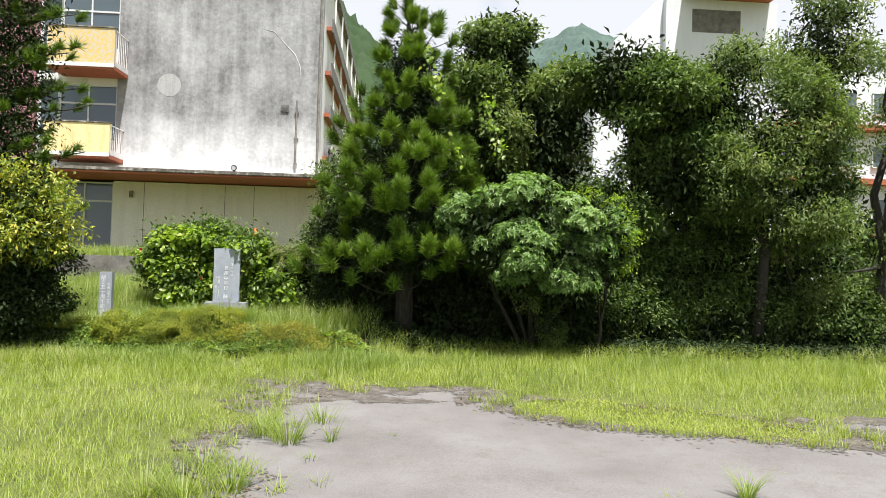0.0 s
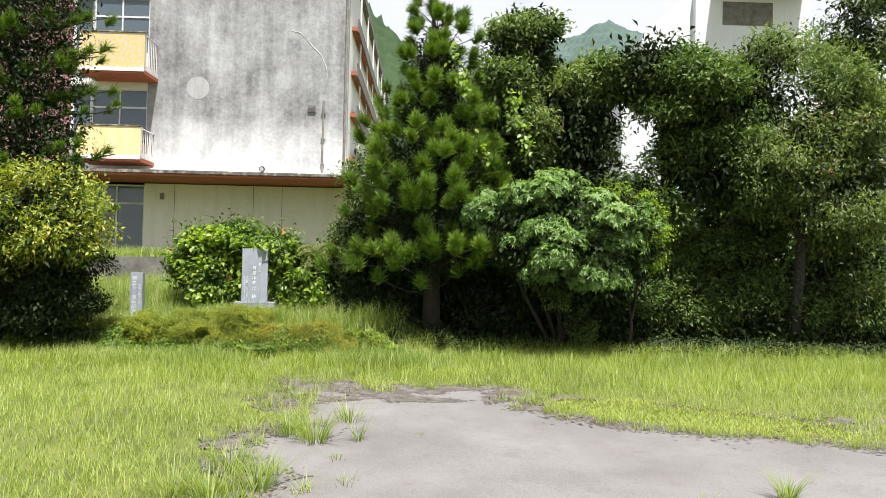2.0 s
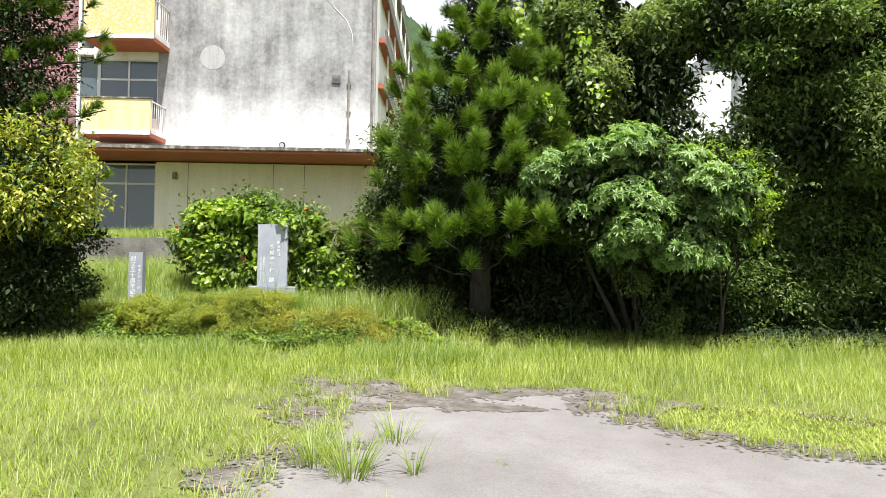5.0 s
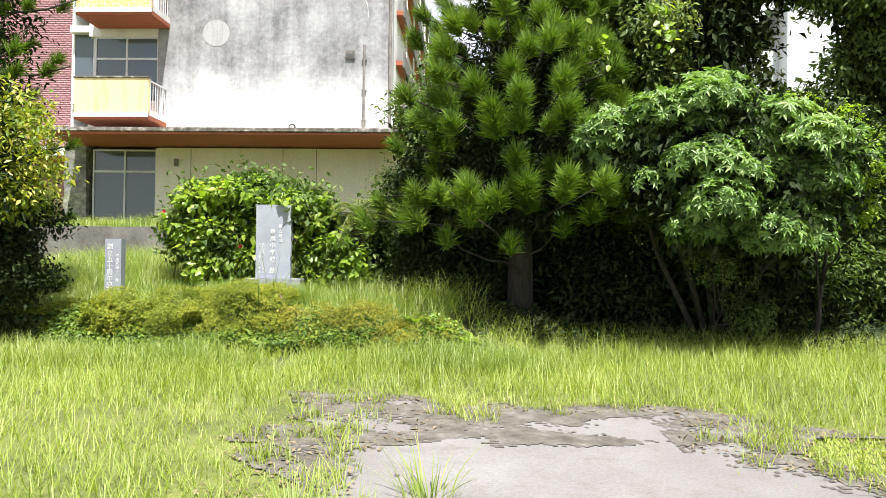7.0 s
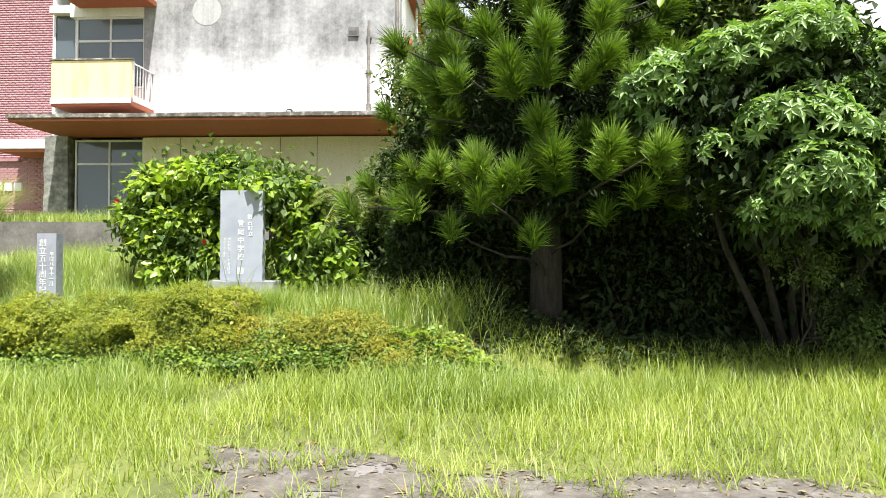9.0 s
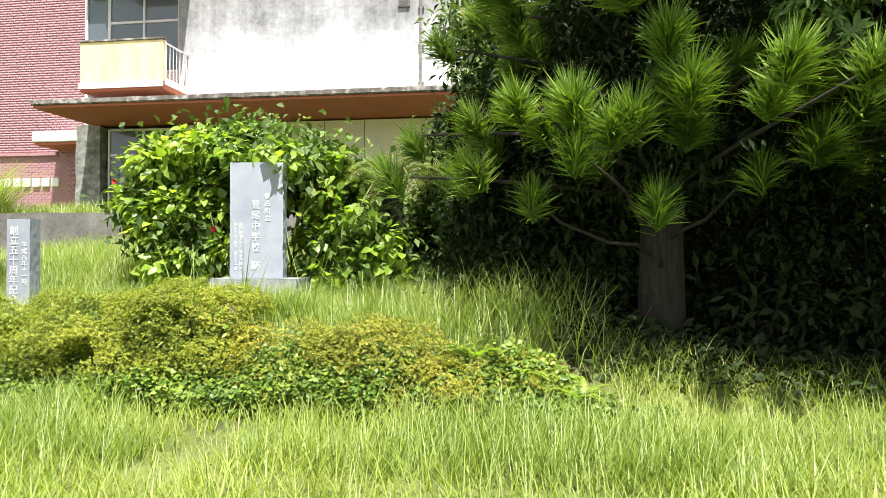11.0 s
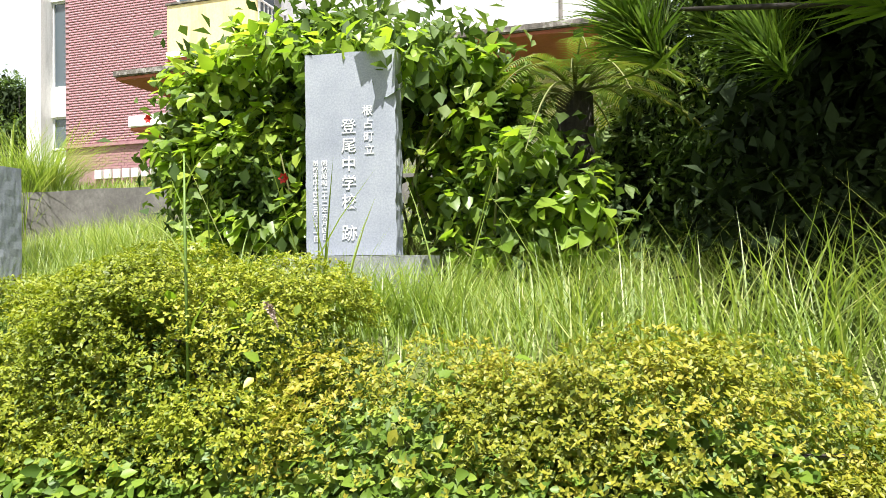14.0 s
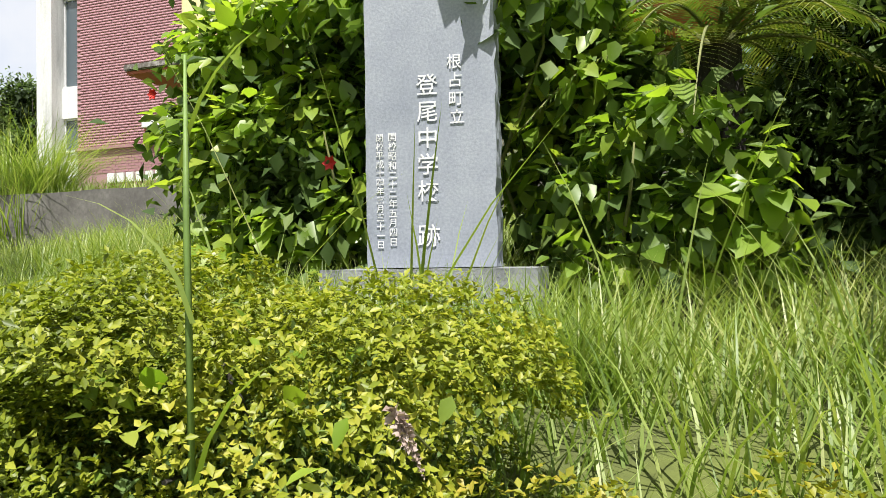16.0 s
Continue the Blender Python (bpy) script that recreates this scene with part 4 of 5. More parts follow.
def hanging_vine():
    t = thing("hanging_vine", "pale green vine hanging down the conifer's side", "vine")
    for (x0, z0), (x1, z1), n in (((1.55, 5.1), (1.95, 3.95), 90), ((0.75, 4.9), (0.45, 5.9), 60), ((0.9, 4.2), (1.15, 3.7), 40)):
        pts = bent((x0, 13.35, z0), (x1, 13.15, z1), 7, 0.25)
        part("stem", tube([tuple(p) for p in pts], [0.008] * 7, 5), M_TWIG, t)
        u = rng.uniform(0, 6, n)
        P = np.stack([np.interp(u, np.arange(7), pts[:, k]) for k in range(3)], 1) + rng.normal(size=(n, 3)) * 0.07
        D = unit(rng.normal(size=P.shape) * 0.7 + np.array([0, -0.4, -0.5]))
        N = unit(np.array([0, -0.5, 0.8]) + rng.normal(size=P.shape) * 0.4)
        L = rng.uniform(0.07, 0.13, n)
        tagged(piece("leaf_spray", leaf_mesh("leaf_spray", P, D, N, L, L * 0.75, L_BRIGHT, 0.12, 0.15, True), t), "pale green vine leaves", kind="stuff")


hanging_vine()


def left_conifer():
    t = thing("layered_conifer", "dark conifer with layered upturned foliage brushes", "tree")
    x, y = -7.9, 13.5
    limb("trunk", (x, y, GROUND), (x - 0.1, y, 8.2), 0.17, 0.04, t, 10, 0.04)
    ends = [(-5.85, 13.3, 4.55), (-5.95, 13.3, 3.65), (-6.2, 13.3, 6.25), (-6.0, 13.4, 2.6), (-6.1, 13.2, 5.6), (-6.15, 13.5, 4.9)]
    for i in range(66):
        zz = 0.7 + i * 0.118
        a = i * 2.4
        rr = (1.75 - 0.08 * zz) * rng.uniform(0.7, 1.1)
        ends.append((x + math.cos(a) * rr, y + math.sin(a) * rr * 0.85, zz))
    C, A, S = [], [], []
    for e in ends:
        e = np.array(e)
        s = np.array([x, y, e[2] - 0.3])
        limb("limb", s, e, 0.03, 0.01, t, 5, 0.06)
        out = unit((e - s)[None])[0]
        side = np.array([-out[1], out[0], 0])
        for q in np.linspace(0.5, 1.0, 4):
            C.append(s + (e - s) * q + side * rng.normal() * 0.16 + np.array([0, 0, 0.04]))
            A.append(out * 0.8 + np.array([0, 0, 0.6]))
            S.append(0.2 * rng.uniform(0.7, 1.15))
    piece("crown", needle_tufts("crown", np.array(C), unit(np.array(A)), 130, np.array(S), 0.017, L_CONIFER), t, "upturned needle brushes")
    # core of darkened leaves stands for the shade round the trunk
    piece("inner_foliage", clump_leaves([(x, y, zc, 1.15, 1.0, 0.8) for zc in np.arange(0.8, 8, 0.9)], 30000, 0.1, L_SHADE, "inner_foliage", gap=-0.1), t)


left_conifer()
broadleaf("yellowing_shrub", "shrub with yellowing leaves beside the conifer", -7.2, 13.3, 2.6,
          [(-6.9, 12.4, 2.6, 1.15, 0.8, 0.75), (-6.5, 12.4, 2.1, 0.85, 0.7, 0.6), (-7.4, 12.5, 2.0, 0.9, 0.7, 0.7)], 13000, 0.09, L_YELLOW, 0.05, 8, "bush", gap=0.0, shell=0.4)
# shrub in darkened leaves; the black shade below the conifer is its colour
broadleaf("shade_toned_shrub", "shrub at the conifer's foot with shade in its leaf colour", -7.2, 12.9, 1.6,
          [(-6.75, 12.75, 0.75, 0.95, 0.5, 0.8), (-6.9, 12.95, 1.55, 1.0, 0.5, 0.6), (-7.9, 12.75, 1.6, 1.0, 0.5, 0.7), (-8.4, 12.9, 0.9, 1.3, 0.8, 1.0)], 26000, 0.08, L_SHADE, 0.04, 5, "bush", gap=-0.1)


broadleaf("garden_tree", "round dark tree beyond the brick wing", -27.8, 33, 6.5, [(-27.8, 33, 7.0, 1.6, 1.5, 1.6), (-28.0, 33, 5.0, 1.9, 1.5, 1.6)], 12000, 0.2, L_DARK, gap=-0.1)


# leaf layer added to darken the ground: tree shade painted as leaf colour
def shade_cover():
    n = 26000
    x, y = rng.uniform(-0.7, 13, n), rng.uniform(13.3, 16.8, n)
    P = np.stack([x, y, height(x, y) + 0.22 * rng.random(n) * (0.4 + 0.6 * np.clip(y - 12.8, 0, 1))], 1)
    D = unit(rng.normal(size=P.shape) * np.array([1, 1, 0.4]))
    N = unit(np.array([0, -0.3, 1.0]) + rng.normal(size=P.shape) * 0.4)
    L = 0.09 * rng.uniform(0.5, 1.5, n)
    ob = piece("shade_toned_plants", leaf_mesh("shade_toned_plants", P, D, N, L, L * 0.5, L_SHADE))
    tagged(ob, "low plants and litter below the trees, shade in their colour", "undergrowth", kind="stuff")


shade_cover()


# ---- shrubs round the stone ----
def big_leaf_shrub(label, blobs, n, size, stems, flowers=0, trim=()):
    t = thing("broadleaf_shrub", label, "shrub")
    for k in range(stems):
        b = blobs[k % len(blobs)]
        fx, fy = b[0] + rng.normal() * 0.2, b[1] + 0.2
        e = np.array(b[:3]) + sphere_dirs(1)[0] * np.array(b[3:]) * 0.8
        part("stem", tube([tuple(p) for p in bent((fx, fy, float(height(fx, fy)) - 0.05), e, 5, 0.2)], [0.016, 0.013, 0.011, 0.008, 0.004], 6), M_TWIG, t, smooth=True)
    blobs = list(blobs) + list(trim)
    lumps = np.array(lumpy(blobs, 10))
    w = lumps[:, 3] * lumps[:, 5]
    B = lumps[rng.choice(len(lumps), n, p=w / w.sum())] * np.array([1, 1, 1, 1.15, 1.15, 1.3])
    d = sphere_dirs(n)
    r = 1 - 0.5 * rng.random(n) ** 1.6
    r *= 1 + 0.15 * vnoise(d * 4 + B[:, :3], 1.2, 1)
    P = B[:, :3] + d * r[:, None] * B[:, 3:]
    D = unit(d * 0.7 + rng.normal(size=P.shape) * 0.45 + np.array([0, -0.15, -0.45]))
    N = unit(np.array([0, -0.35, 0.9]) + d * 0.5 + rng.normal(size=P.shape) * 0.35)
    L = size * rng.uniform(0.55, 1.25, n)
    piece("leaves", leaf_mesh("leaves", P, D, N, L, L * 0.72, L_BRIGHT, 0.12, 0.18, True), t, "broad heart-shaped leaves")
    # darker tree leaves as filling; the shrub's inner shade is in their colour
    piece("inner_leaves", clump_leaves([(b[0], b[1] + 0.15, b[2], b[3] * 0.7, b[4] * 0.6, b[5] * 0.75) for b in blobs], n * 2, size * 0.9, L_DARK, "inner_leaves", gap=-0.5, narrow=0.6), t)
    for k in range(flowers):
        b = blobs[k % len(blobs)]
        q = sphere_dirs(1)[0]
        c = np.array(b[:3]) + np.array([q[0], -abs(q[1]), abs(q[2])]) * np.array(b[3:])
        m = 6
        a = np.arange(m) * 2 * math.pi / m
        D = np.stack([np.cos(a), np.full(m, -0.5), np.sin(a)], 1)
        piece("flower", leaf_mesh("flower", np.tile(c, (m, 1)), D, np.tile([0, -1.0, 0], (m, 1)), np.full(m, 0.045), np.full(m, 0.035), L_RED), t, "small red flower")


big_leaf_shrub("bright green broad-leaved shrub behind the memorial stele",
               [(-5.0, 15.9, 1.75, 0.8, 0.5, 0.65), (-4.35, 15.8, 2.1, 0.65, 0.5, 0.5), (-4.6, 15.55, 1.2, 0.7, 0.4, 0.6), (-3.6, 15.8, 1.95, 0.55, 0.4, 0.42), (-3.1, 15.9, 1.75, 0.42, 0.4, 0.4), (-4.6, 15.7, 0.8, 0.6, 0.4, 0.5), (-3.2, 15.8, 1.25, 0.32, 0.3, 0.45), (-5.5, 16.0, 1.55, 0.42, 0.4, 0.4), (-4.15, 15.7, 2.3, 0.35, 0.25, 0.22), (-5.3, 15.9, 2.1, 0.35, 0.3, 0.2), (-3.3, 15.7, 2.1, 0.3, 0.25, 0.2)],
               6200, 0.125, 24, 5, [(-3.35, 14.98, 2.0, 0.17, 0.12, 0.1), (-3.8, 14.98, 2.06, 0.3, 0.1, 0.07)])
big_leaf_shrub("young bright green shrub beside the memorial stele",
               [(-2.7, 15.4, 1.22, 0.36, 0.28, 0.38), (-3.0, 15.4, 0.9, 0.3, 0.28, 0.35), (-2.45, 15.5, 0.95, 0.3, 0.25, 0.38)], 560, 0.125, 10)


def cycad(x, y, z):
    t = thing("cycad", "sago palm with arching yellow-green fronds", "palm")
    part("trunk", tube([(x, y, float(height(x, y)) - 0.05), (x, y, z)], [0.14, 0.12], 10), M_BARK, t, smooth=True)
    for i in range(24):
        a, el = i * 2.4, rng.uniform(0.25, 1.1)
        ln = rng.uniform(0.8, 1.15)
        s = np.linspace(0, 1, 12)
        r = ln * s * math.cos(el * 0.8)
        X = np.stack([x + np.cos(a) * r, y + np.sin(a) * r, z + ln * s * math.sin(el) - 0.75 * ln * s ** 2], 1)
        f = part("frond", tube([tuple(p) for p in X], list(np.linspace(0.012, 0.003, 12)), 4), M_TWIG, t)
        m = 34
        u = np.linspace(0.12, 0.99, m)
        Q = np.stack([np.interp(u, s, X[:, k]) for k in range(3)], 1)
        T = unit(np.gradient(Q, axis=0))
        S = unit(np.cross(T, np.array([0, 0, 1.0])))
        P = np.concatenate([Q, Q])
        D = unit(np.concatenate([S, -S]) + np.concatenate([T, T]) * 0.7 + np.array([0, 0, 0.15]))
        L = 0.2 * np.tile(np.sin(np.pi * np.clip(u, 0.1, 0.95)) ** 0.5, 2)
        tagged(piece("leaflet_row", blade_mesh("leaflet_row", P, D, np.tile([0, 0, -0.3], (2 * m, 1)), L, np.full(2 * m, 0.014), L_PALM, 2), f), "narrow stiff leaflets", kind="stuff")


cycad(-2.5, 15.95, 1.85)


# ---- azalea hedge, ivy and ferns ----
def azalea(label, blobs, n, size, mat=None):
    t = thing("azalea_bush", label, "hedge", "azalea hedge on the bank")
    for k in range(14):
        b = blobs[k % len(blobs)]
        e = np.array(b[:3]) + sphere_dirs(1)[0] * np.array(b[3:]) * 0.75
        part("stem", tube([tuple(p) for p in bent((b[0], b[1] + 0.1, 0.05), e, 4, 0.3)], [0.012, 0.009, 0.007, 0.004], 5), M_BARK, t)
    body = blobs
    blobs = [(*q[:5], q[5] * 1.3) for q in lumpy(blobs, 16)] + [(b[0], b[1], b[2], b[3] * 0.9, b[4] * 0.9, b[5] * 0.9) for b in blobs]
    w = np.array([b[3] * b[4] for b in blobs])
    B = np.array(blobs)[rng.choice(len(blobs), n, p=w / w.sum())]
    d = sphere_dirs(n)
    d[:, 2] = np.where(d[:, 2] < -0.3, -d[:, 2], d[:, 2])
    r = (1 - 0.35 * rng.random(n) ** 2.2) * (1 + 0.12 * vnoise(d * 5 + B[:, :3] * 2, 1.6, 2))
    C = B[:, :3] + d * r[:, None] * B[:, 3:]
    dense = vnoise(C, 5.5, 3.0) + 0.6 * vnoise(C, 11.0, 6.0) > -0.5
    C, d, n = C[dense], d[dense], int(dense.sum())
    A = unit(d * 0.8 + np.array([0, -0.1, 0.7]) + rng.normal(size=C.shape) * 0.3)
    k = 5
    ang = np.tile(np.arange(k) * 2 * math.pi / k, n) + np.repeat(rng.random(n) * 6, k)
    Ar = np.repeat(A, k, 0)
    U = unit(np.cross(Ar, np.array([0.3, 1, 0.2])))
    V = np.cross(Ar, U)
    up = np.repeat(rng.uniform(0.2, 0.9, n), k)[:, None]
    D = unit(U * np.cos(ang)[:, None] + V * np.sin(ang)[:, None] + Ar * up)
    L = size * rng.uniform(0.65, 1.25, len(D))
    piece("leaves", leaf_mesh("leaves", np.repeat(C, k, 0) + rng.normal(size=D.shape) * 0.004, D, Ar, L, L * 0.54, mat or L_AZALEA, 0.18, 0.1), t, "small yellow-green leaf whorls")
    # shade beneath the hedge's whorls put in as darker-coloured leaves
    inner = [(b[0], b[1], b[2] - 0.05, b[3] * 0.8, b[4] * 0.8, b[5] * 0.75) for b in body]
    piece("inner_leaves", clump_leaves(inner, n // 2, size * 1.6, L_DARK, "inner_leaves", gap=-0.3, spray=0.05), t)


azalea("clipped azalea bush, yellow-green, at the foot of the bank",
       [(-6.0, 13.3, 0.16, 0.65, 0.45, 0.42), (-5.1, 13.25, 0.27, 0.75, 0.48, 0.44)], 16000, 0.022)
azalea("clipped azalea bush, yellow-green, beside the memorial stele",
       [(-4.3, 13.25, 0.29, 0.75, 0.48, 0.45), (-3.8, 13.26, 0.33, 0.6, 0.48, 0.44), (-3.4, 13.3, 0.37, 0.58, 0.5, 0.46)], 44000, 0.0165)
azalea("low azalea bush with rusty yellow tips",
       [(-2.6, 13.12, 0.17, 0.6, 0.42, 0.43), (-1.9, 13.12, 0.17, 0.65, 0.42, 0.41), (-1.2, 13.1, 0.08, 0.55, 0.4, 0.37)], 24000, 0.018, L_RUSTY)


def ground_cover():
    n = 34000
    x = rng.uniform(-7.6, -0.1, n)
    s = rng.random(n)
    y = 12.58 + 0.5 * s
    x = np.where(x > -1.3, x + (s - 0.5) * 0.3, x)
    edge = np.clip((-0.1 - x) / 0.9, 0, 1)
    z = height(x, y) + (0.05 + 0.32 * np.sqrt(s) * edge * (1 + 0.35 * np.sin(x * 3.1 + 2 * np.sin(x * 1.7)))) * rng.random(n) ** 0.6
    P = np.stack([x, y, z], 1)
    D = unit(rng.normal(size=P.shape) * np.array([1, 1, 0.4]) + np.array([0, -0.5, -0.2]))
    N = unit(np.array([0, -0.6, 0.8]) + rng.normal(size=P.shape) * 0.4)
    L = 0.033 * rng.uniform(0.5, 1.7, n)
    gaps = vnoise(P, 3.2, 1.0) + 0.6 * vnoise(P, 7.5, 4.0) > -0.5
    P, D, N, L, x, y = P[gaps], D[gaps], N[gaps], L[gaps], x[gaps], y[gaps]
    ok = (y > 12.72) | (x < -3.7) | (x > -1.0)
    P, D, N, L = P[ok], D[ok], N[ok], L[ok]
    ivy = piece("ivy", leaf_mesh("ivy", P, D, N, L, L * 0.75, L_IVY, 0.15, 0.1, True))
    tagged(ivy, "ivy and creeping weeds over the bank's foot", "ivy", kind="stuff")


ground_cover()


def creeper():
    t = thing("creeper", "broad-leaved creeper straggling over the azalea hedge", "vine")
    n = 90
    x = rng.uniform(-3.75, -1.8, n)
    a = rng.uniform(0.35, 1.5, n)
    top = np.where(x < -2.95, 0.36 - 0.35 * (x + 3.35) ** 2, 0.14)
    P = np.stack([x, 13.28 - 0.43 * np.cos(a), top - 0.03 + 0.38 * np.sin(a) + rng.uniform(0, 0.03, n)], 1)
    D = unit(rng.normal(size=P.shape) + np.array([0, -0.6, -0.2]))
    N = unit(np.array([0, -0.5, 0.9]) + rng.normal(size=P.shape) * 0.3)
    L = 0.046 * rng.uniform(0.5, 1.3, n)
    half = n // 2
    for q, m, lab in ((slice(0, half), L_BRIGHT, "fresh green leaves"), (slice(half, n), L_YELLOW, "yellowing leaves")):
        piece("leaves", leaf_mesh("leaves", P[q], D[q], N[q], L[q], L[q] * 0.62, m, 0.12, 0.15, True), t, lab)


creeper()


def seed_head(x, y, z):
    t = thing("dry_seed_head", "withered brown seed head lying on the hedge", "seed head")
    n = 130
    s = rng.random(n)
    c = np.array([x, y, z]) + np.stack([0.035 * (s - 0.5), 0 * s, -0.07 * (s - 0.5)], 1)
    D = unit(sphere_dirs(n) + np.array([0.25, 0, -0.4]))
    L = 0.015 * (1.2 - s)
    piece("husk", leaf_mesh("husk", c, D, sphere_dirs(n), L, L * 0.6, L_HUSK), t)
    part("stalk", tube([(x - 0.015, y, z + 0.03), (x - 0.02, y + 0.12, z - 0.04)], [0.002, 0.002], 5), M_TWIG, t)


seed_head(-2.97, 12.98, 0.63)


def reed():
    t = thing("tall_reed", "single tall green reed standing in the hedge", "grass")
    part("stem", tube([(-3.26, 13.0, 0.35), (-3.285, 13.02, 0.885), (-3.31, 13.05, 1.1)], [0.0045, 0.0045, 0.002], 6), M_REED, t, smooth=True)
    P = np.array([[-3.26, 13.0, 0.55], [-3.26, 13.0, 0.75], [-3.31, 13.04, 0.95]])
    piece("blade", blade_mesh("blade", P, unit(np.array([[0.3, -0.1, 1], [-0.3, 0, 1], [0.2, 0, 1.0]])), np.array([[0.4, 0, -0.4], [-0.4, 0, -0.4], [0.3, 0, -0.3]]), np.array([0.35, 0.3, 0.25]), np.array([0.012, 0.011, 0.01]), L_TALL, 5), t)


reed()


def fern(x, y, z, k, ln):
    t = thing("fern", "small bright green fern on the bank", "fern")
    for i in range(k):
        a, el = i * 2.4 + 0.5, rng.uniform(0.5, 1.1)
        s = np.linspace(0, 1, 10)
        r = ln * s * math.cos(el * 0.7)
        X = np.stack([x + np.cos(a) * r, y + np.sin(a) * r, z + ln * s * math.sin(el) - 0.55 * ln * s ** 2], 1)
        m = 26
        u = np.linspace(0.1, 0.99, m)
        Q = np.stack([np.interp(u, s, X[:, q]) for q in range(3)], 1)
        T = unit(np.gradient(Q, axis=0))
        S = unit(np.cross(T, np.array([0, 0, 1.0])))
        D = unit(np.concatenate([S, -S]) + np.concatenate([T, T]) * 0.35)
        L = ln * 0.26 * np.tile(np.clip(1.05 - u, 0.05, 1), 2)
        N = np.cross(np.concatenate([S, S]), np.concatenate([T, T]))
        piece("frond", leaf_mesh("frond", np.concatenate([Q, Q]), D, N, L, np.full(2 * m, 0.02) * ln / 0.5, L_BRIGHT, 0.1), t)


fern(-0.95, 13.0, 0.2, 8, 0.36)
fern(-0.6, 12.9, 0.1, 7, 0.33)
fern(-1.25, 13.1, 0.3, 7, 0.4)


# ---- grass ----
def blades(name, label, x, y, hgt, lean, wid, mat, seg=3, lift=0.0):
    n = len(x)
    P = np.stack([x, y, height(x, y) - 0.01 + lift], 1)
    a = rng.uniform(0, 2 * math.pi, n)
    D = unit(np.stack([np.cos(a) * 0.25, np.sin(a) * 0.25, np.ones(n)], 1))
    Bn = np.stack([np.cos(a), np.sin(a), -0.45 * np.ones(n)], 1) * (lean * rng.uniform(0.3, 1.4, n))[:, None]
    ob = piece(name, blade_mesh(name, P, D, Bn, hgt, wid, mat, seg))
    return tagged(ob, label, "grass", kind="stuff")


def scatter(n, x0, x1, y0, y1, keep):
    x, y = rng.uniform(x0, x1, n), rng.uniform(y0, y1, n)
    k = keep(x, y)
    return x[k], y[k]


def patchy(x, y, f=0.9, s=0.0):
    return vnoise(np.stack([x, y, x * 0], 1), f, s)


def lawn_keep(x, y):
    return (rng.random(len(x)) < np.exp(-np.maximum(paved(x, y) + 0.02, 0) / 0.1)) & (y < np.where(x > -0.4, 13.7, 12.75)) & (rng.random(len(x)) < np.clip(0.75 + 0.35 * patchy(x, y, 1.1), 0.1, 1))


gx, gy = scatter(235000, -11, 12, 2.5, 13.7, lawn_keep)
inpatch = (np.hypot((gx - 3.3) / 1.9, (gy - 8.35 + 0.42 * (gx - 3.3)) / 0.9) < 1)
gx, gy = gx[~inpatch], gy[~inpatch]
hh = (0.15 + 0.12 * step01(9.5, 12, gy) + 0.05 * patchy(gx, gy, 0.8, 3)) * rng.uniform(0.55, 1.45, len(gx))
hh *= 0.35 + 0.65 * step01(0, 0.9, -paved(gx, gy))
hh *= 1 - 0.8 * np.exp(-(np.hypot(gx + 2.7, np.maximum(gy - 12.3, 0) + np.maximum(11.6 - gy, 0)) / 0.3) ** 2)      # shortened below the camera where its path ends
blades("lawn_grass", "bright green unmown lawn grass round the yard", gx, gy, hh, 0.5, 0.0078 * np.ones(len(gx)), L_GRASS, 2)
gx, gy = scatter(44000, 1.0, 6, 6.0, 10, lambda x, y: np.hypot((x - 3.3) / 1.85, (y - 8.35 + 0.42 * (x - 3.3)) / 0.85) < 1.0 + 0.1 * patchy(x, y, 3))
blades("short_weeds", "low yellow-green weeds creeping over the paving", gx, gy, 0.035 * rng.uniform(0.5, 1.5, len(gx)), 0.6, 0.011 * np.ones(len(gx)), L_MOSS, 2, 0.015)
gx, gy = scatter(60000, -3, 6, 5, 11, lambda x, y: (np.abs(paved(x, y) - 0.08) < 0.2) & (patchy(x, y, 5.0, 4) > 0.25))
blades("edge_grass", "ragged grass clumps on the paving edge", gx, gy, 0.2 * rng.uniform(0.4, 1.4, len(gx)), 0.55, 0.0075 * np.ones(len(gx)), L_GRASS)
# tall grass on the bank
gx, gy = scatter(32000, -9, -0.3, 13.2, 18.4, lambda x, y: ((rng.random(len(x)) < np.clip((-0.3 - x) / 0.8, 0.1, 1)) & (y < 18.4)) & ((np.abs(x + 3.6) > 0.42) | (y < 14.45) | (y > 15.2)))
tall = 0.30 + 0.14 * patchy(gx, gy, 1.1, 5) + 0.22 * step01(-3.2, -2.2, gx) * (1 - step01(15, 16, gy)) + 0.12 * step01(15.5, 17.5, gy)
blades("bank_grass", "tall wild grass on the bank", gx, gy, tall * rng.uniform(0.5, 1.35, len(gx)), 0.5, 0.0085 * np.ones(len(gx)), L_TALL, 3)
gx, gy = scatter(20000, -15, -1.5, 18.62, 22.5, lambda x, y: x < 90)
blades("terrace_grass", "bright overgrown grass along the terrace edge", gx, gy, (0.34 + 0.12 * patchy(gx, gy, 0.8, 2)) * rng.uniform(0.5, 1.3, len(gx)), 0.45, 0.013 * np.ones(len(gx)), L_TALL, 2)


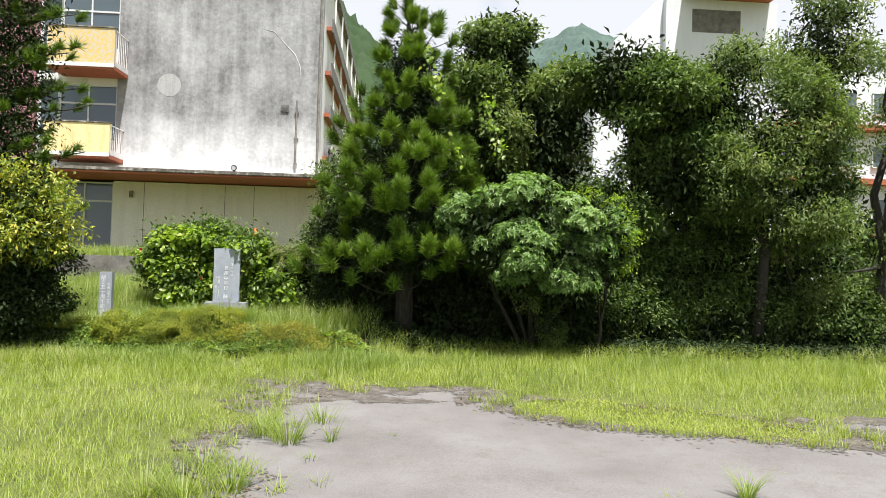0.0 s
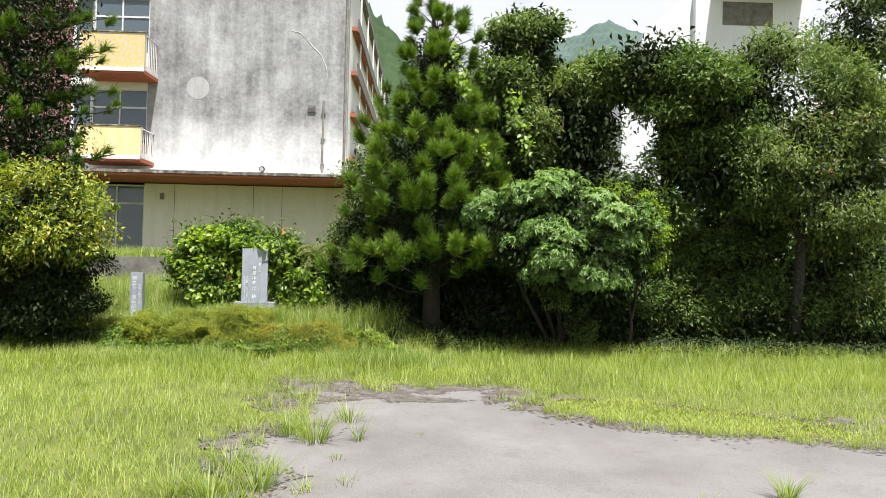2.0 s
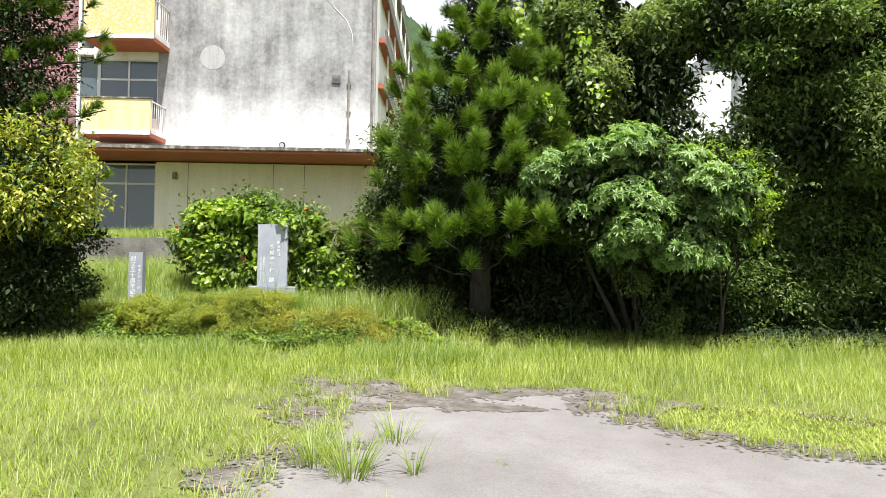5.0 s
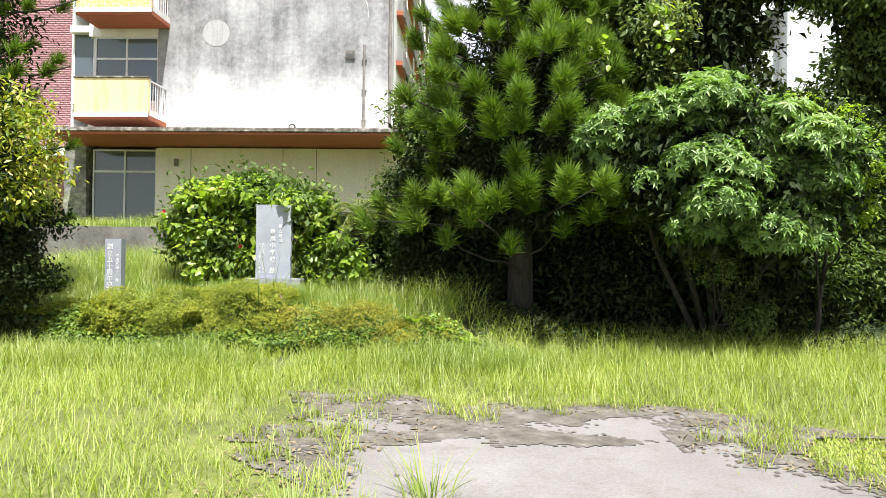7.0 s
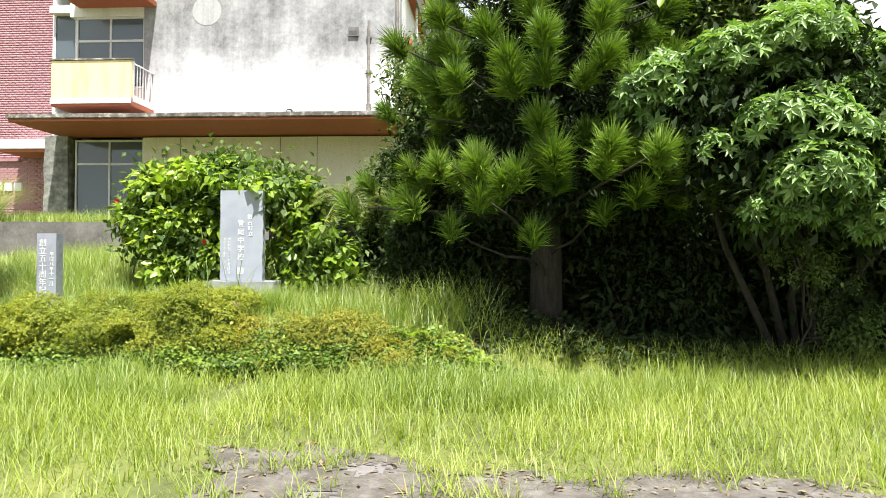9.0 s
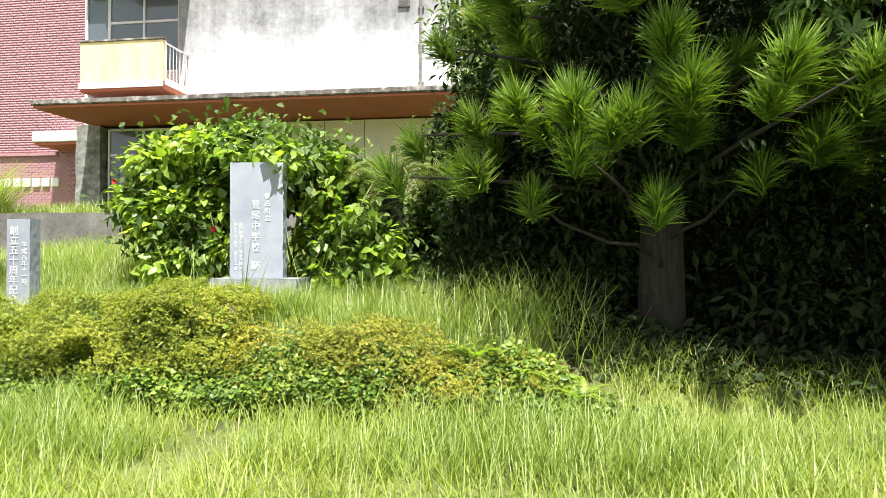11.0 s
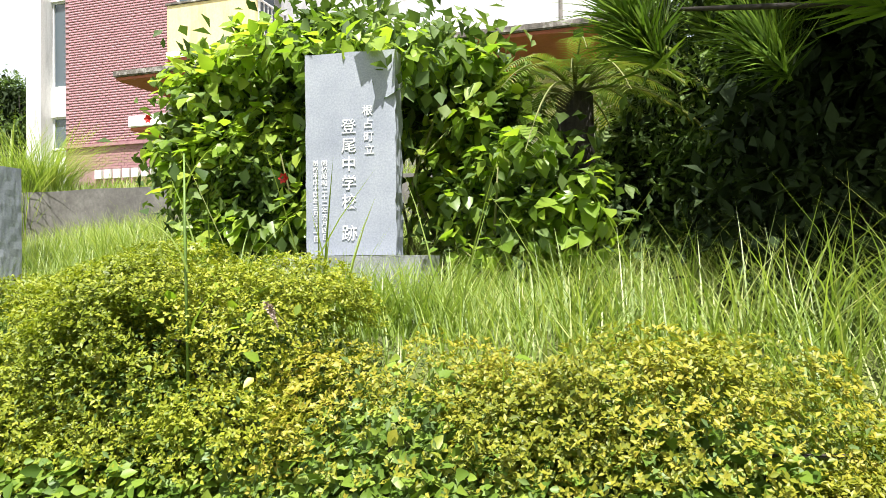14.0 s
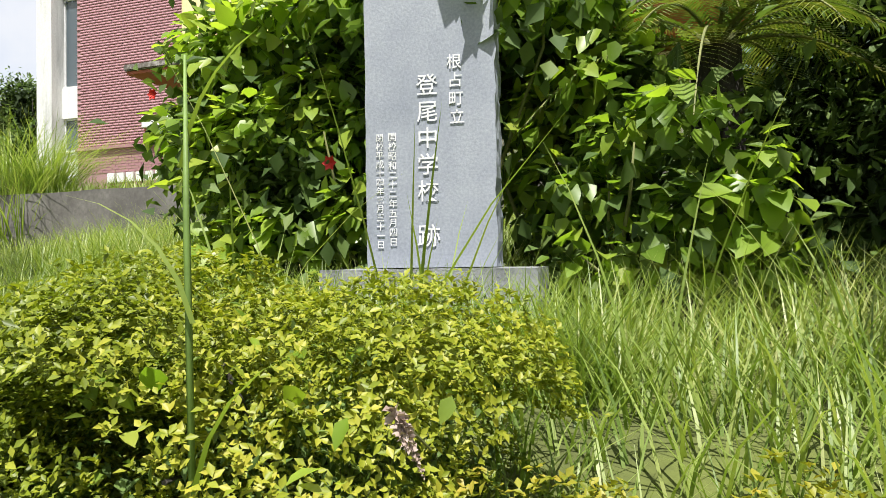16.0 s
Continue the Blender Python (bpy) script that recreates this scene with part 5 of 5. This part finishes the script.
def tussock(name, label, x, y, n, h, spread, lean=0.5, mat=None, w=0.008):
    a, r = rng.uniform(0, 2 * math.pi, n), spread * np.sqrt(rng.random(n))
    px, py = x + np.cos(a) * r, y + np.sin(a) * r
    P = np.stack([px, py, height(px, py)], 1)
    D = unit(np.stack([np.cos(a) * 0.3, np.sin(a) * 0.3, np.ones(n)], 1))
    Bn = np.stack([np.cos(a), np.sin(a), -0.5 * np.ones(n)], 1) * (lean * rng.uniform(0.2, 1.3, n))[:, None]
    ob = piece(name, blade_mesh(name, P, D, Bn, h * rng.uniform(0.5, 1.15, n), w * rng.uniform(0.7, 1.3, n), mat or L_TALL, 4))
    return ob if not label else tagged(ob, label, "grass tuft", "grass tufts on the paving")


for tx, ty, tn, th, ts in ((-1.05, 7.0, 120, 0.42, 0.16), (-1.35, 7.25, 110, 0.4, 0.16), (-0.62, 7.05, 26, 0.3, 0.05), (-0.8, 7.9, 60, 0.34, 0.16), (-1.6, 6.0, 90, 0.36, 0.16),
                           (-1.25, 5.55, 120, 0.34, 0.14), (-1.55, 5.3, 90, 0.32, 0.2), (-1.9, 5.5, 100, 0.3, 0.25), (2.86, 5.4, 60, 0.34, 0.06), (2.2, 5.3, 14, 0.16, 0.04), (0.0, 7.3, 8, 0.08, 0.04),
                           (-0.75, 6.4, 16, 0.1, 0.1), (-0.6, 5.7, 18, 0.1, 0.12)):
    tussock("grass_tuft", "tuft of wild grass growing through the paving", tx, ty, tn, th, ts)
gx, gy = scatter(9000, -6.5, 0.6, 11.7, 12.75, lambda x, y: ((y < 12.05) | (x < -3.6) | (x > -1.7)) & (np.abs(x + 2.7) > 0.25))
blades("verge_grass", "tall bright grass before the azalea hedge", gx, gy, (0.34 + 0.1 * patchy(gx, gy, 1.6, 2)) * rng.uniform(0.5, 1.35, len(gx)), 0.4, 0.008 * np.ones(len(gx)), L_TALL, 4)
gx, gy = scatter(9000, -0.3, 12, 12.3, 13.6, lambda x, y: patchy(x, y, 1.3, 2) > -0.3)
blades("shade_edge_grass", "tall green grass along the foot of the trees", gx, gy, (0.3 + 0.1 * patchy(gx, gy, 1.6, 7)) * rng.uniform(0.5, 1.35, len(gx)), 0.45, 0.0085 * np.ones(len(gx)), L_TALL, 4)
gx, gy = scatter(2600, -4.4, -2.8, 14.0, 14.65, lambda x, y: x < 9)
blades("plinth_grass", "wild grass grown up round the plinth", gx, gy, 0.36 * rng.uniform(0.5, 1.3, len(gx)), 0.45, 0.008 * np.ones(len(gx)), L_TALL, 4)
# long single stems before the stone
for tx, ty, th in ((-3.33, 13.55, 0.95), (-3.42, 14.1, 0.9), (-3.36, 14.15, 0.75), (-4.05, 14.2, 0.85), (-2.3, 14.0, 0.7), (-2.75, 13.9, 0.75), (-4.15, 14.5, 0.8), (-2.0, 14.2, 0.75)):
    tussock("wild_grass", "tall arching grass stems before the stele", tx, ty, 5, th, 0.04, 0.28, None, 0.012)
pampas = thing("pampas_clump", "large arching clump of pampas grass on the terrace", "grass clump")
for k in range(6):
    sheaf = tussock("sheaf", "", -10.6 + 0.32 * math.cos(k * 1.05), 18.9 + 0.25 * math.sin(k * 1.05), 190, 1.25, 0.3, 0.75, None, 0.012)
    sheaf.parent = pampas


def litter():
    x, y = scatter(9000, -2.6, 6, 5.0, 11, lambda a, b: np.abs(paved(a, b)) < 0.32 + 0.2 * patchy(a, b, 2.2))
    P = np.stack([x, y, np.full(len(x), GROUND + 0.02)], 1)
    D = unit(rng.normal(size=P.shape) * np.array([1, 1, 0.25]))
    L = rng.uniform(0.02, 0.07, len(x))
    ob = piece("litter", leaf_mesh("litter", P, D, np.tile([0, 0, 1.0], (len(x), 1)), L, L * 0.4, L_DEAD))
    tagged(ob, "dry dead grass and leaf litter along the paving edge", "litter", kind="stuff")


litter()


# ---- bricks of the wing, last ----
def brick_wall():
    one = bpy.data.meshes.new("brick")
    bm = box(-0.104, 0.104, -0.012, 0.01, -0.031, 0.031)
    bm.to_mesh(one)
    bm.free()
    one.materials.append(M_BRICK)
    cv = np.array([v.co[:] for v in one.vertices])
    cf = np.array([p.vertices[:] for p in one.polygons])
    V, F, count = [], [], 0
    for r in range(146):
        z = 1.5 + r * 0.074
        for c in range(27):
            xx = -18.28 + c * 0.22 + (0.11 if r % 2 else 0)
            if xx > -12.75 or (xx > -15.0 and 4.1 < z < 4.6) or (xx > -14.0 and z < 3.95) or (xx < -15.1 and 3.98 < z < 4.16) or (3.05 < z < 3.4 and xx < -15.1):
                continue
            at = np.array([xx, BY, z]) + rng.normal(size=3) * np.array([0.001, 0.0015, 0.001])
            if xx < -14.8 and 2.6 < z < 4.0 and count < 300:
                b = piece("brick", one, wing)
                b.location = at
                count += 1
            else:
                F.append(cf + 8 * len(V))
                V.append(cv + at)
    rest = piece("brickwork", mesh_from("brickwork", np.concatenate(V), [np.concatenate(F)], M_BRICK), wing)
    tagged(rest, "pink-red running-bond brickwork", kind="stuff")


brick_wall()
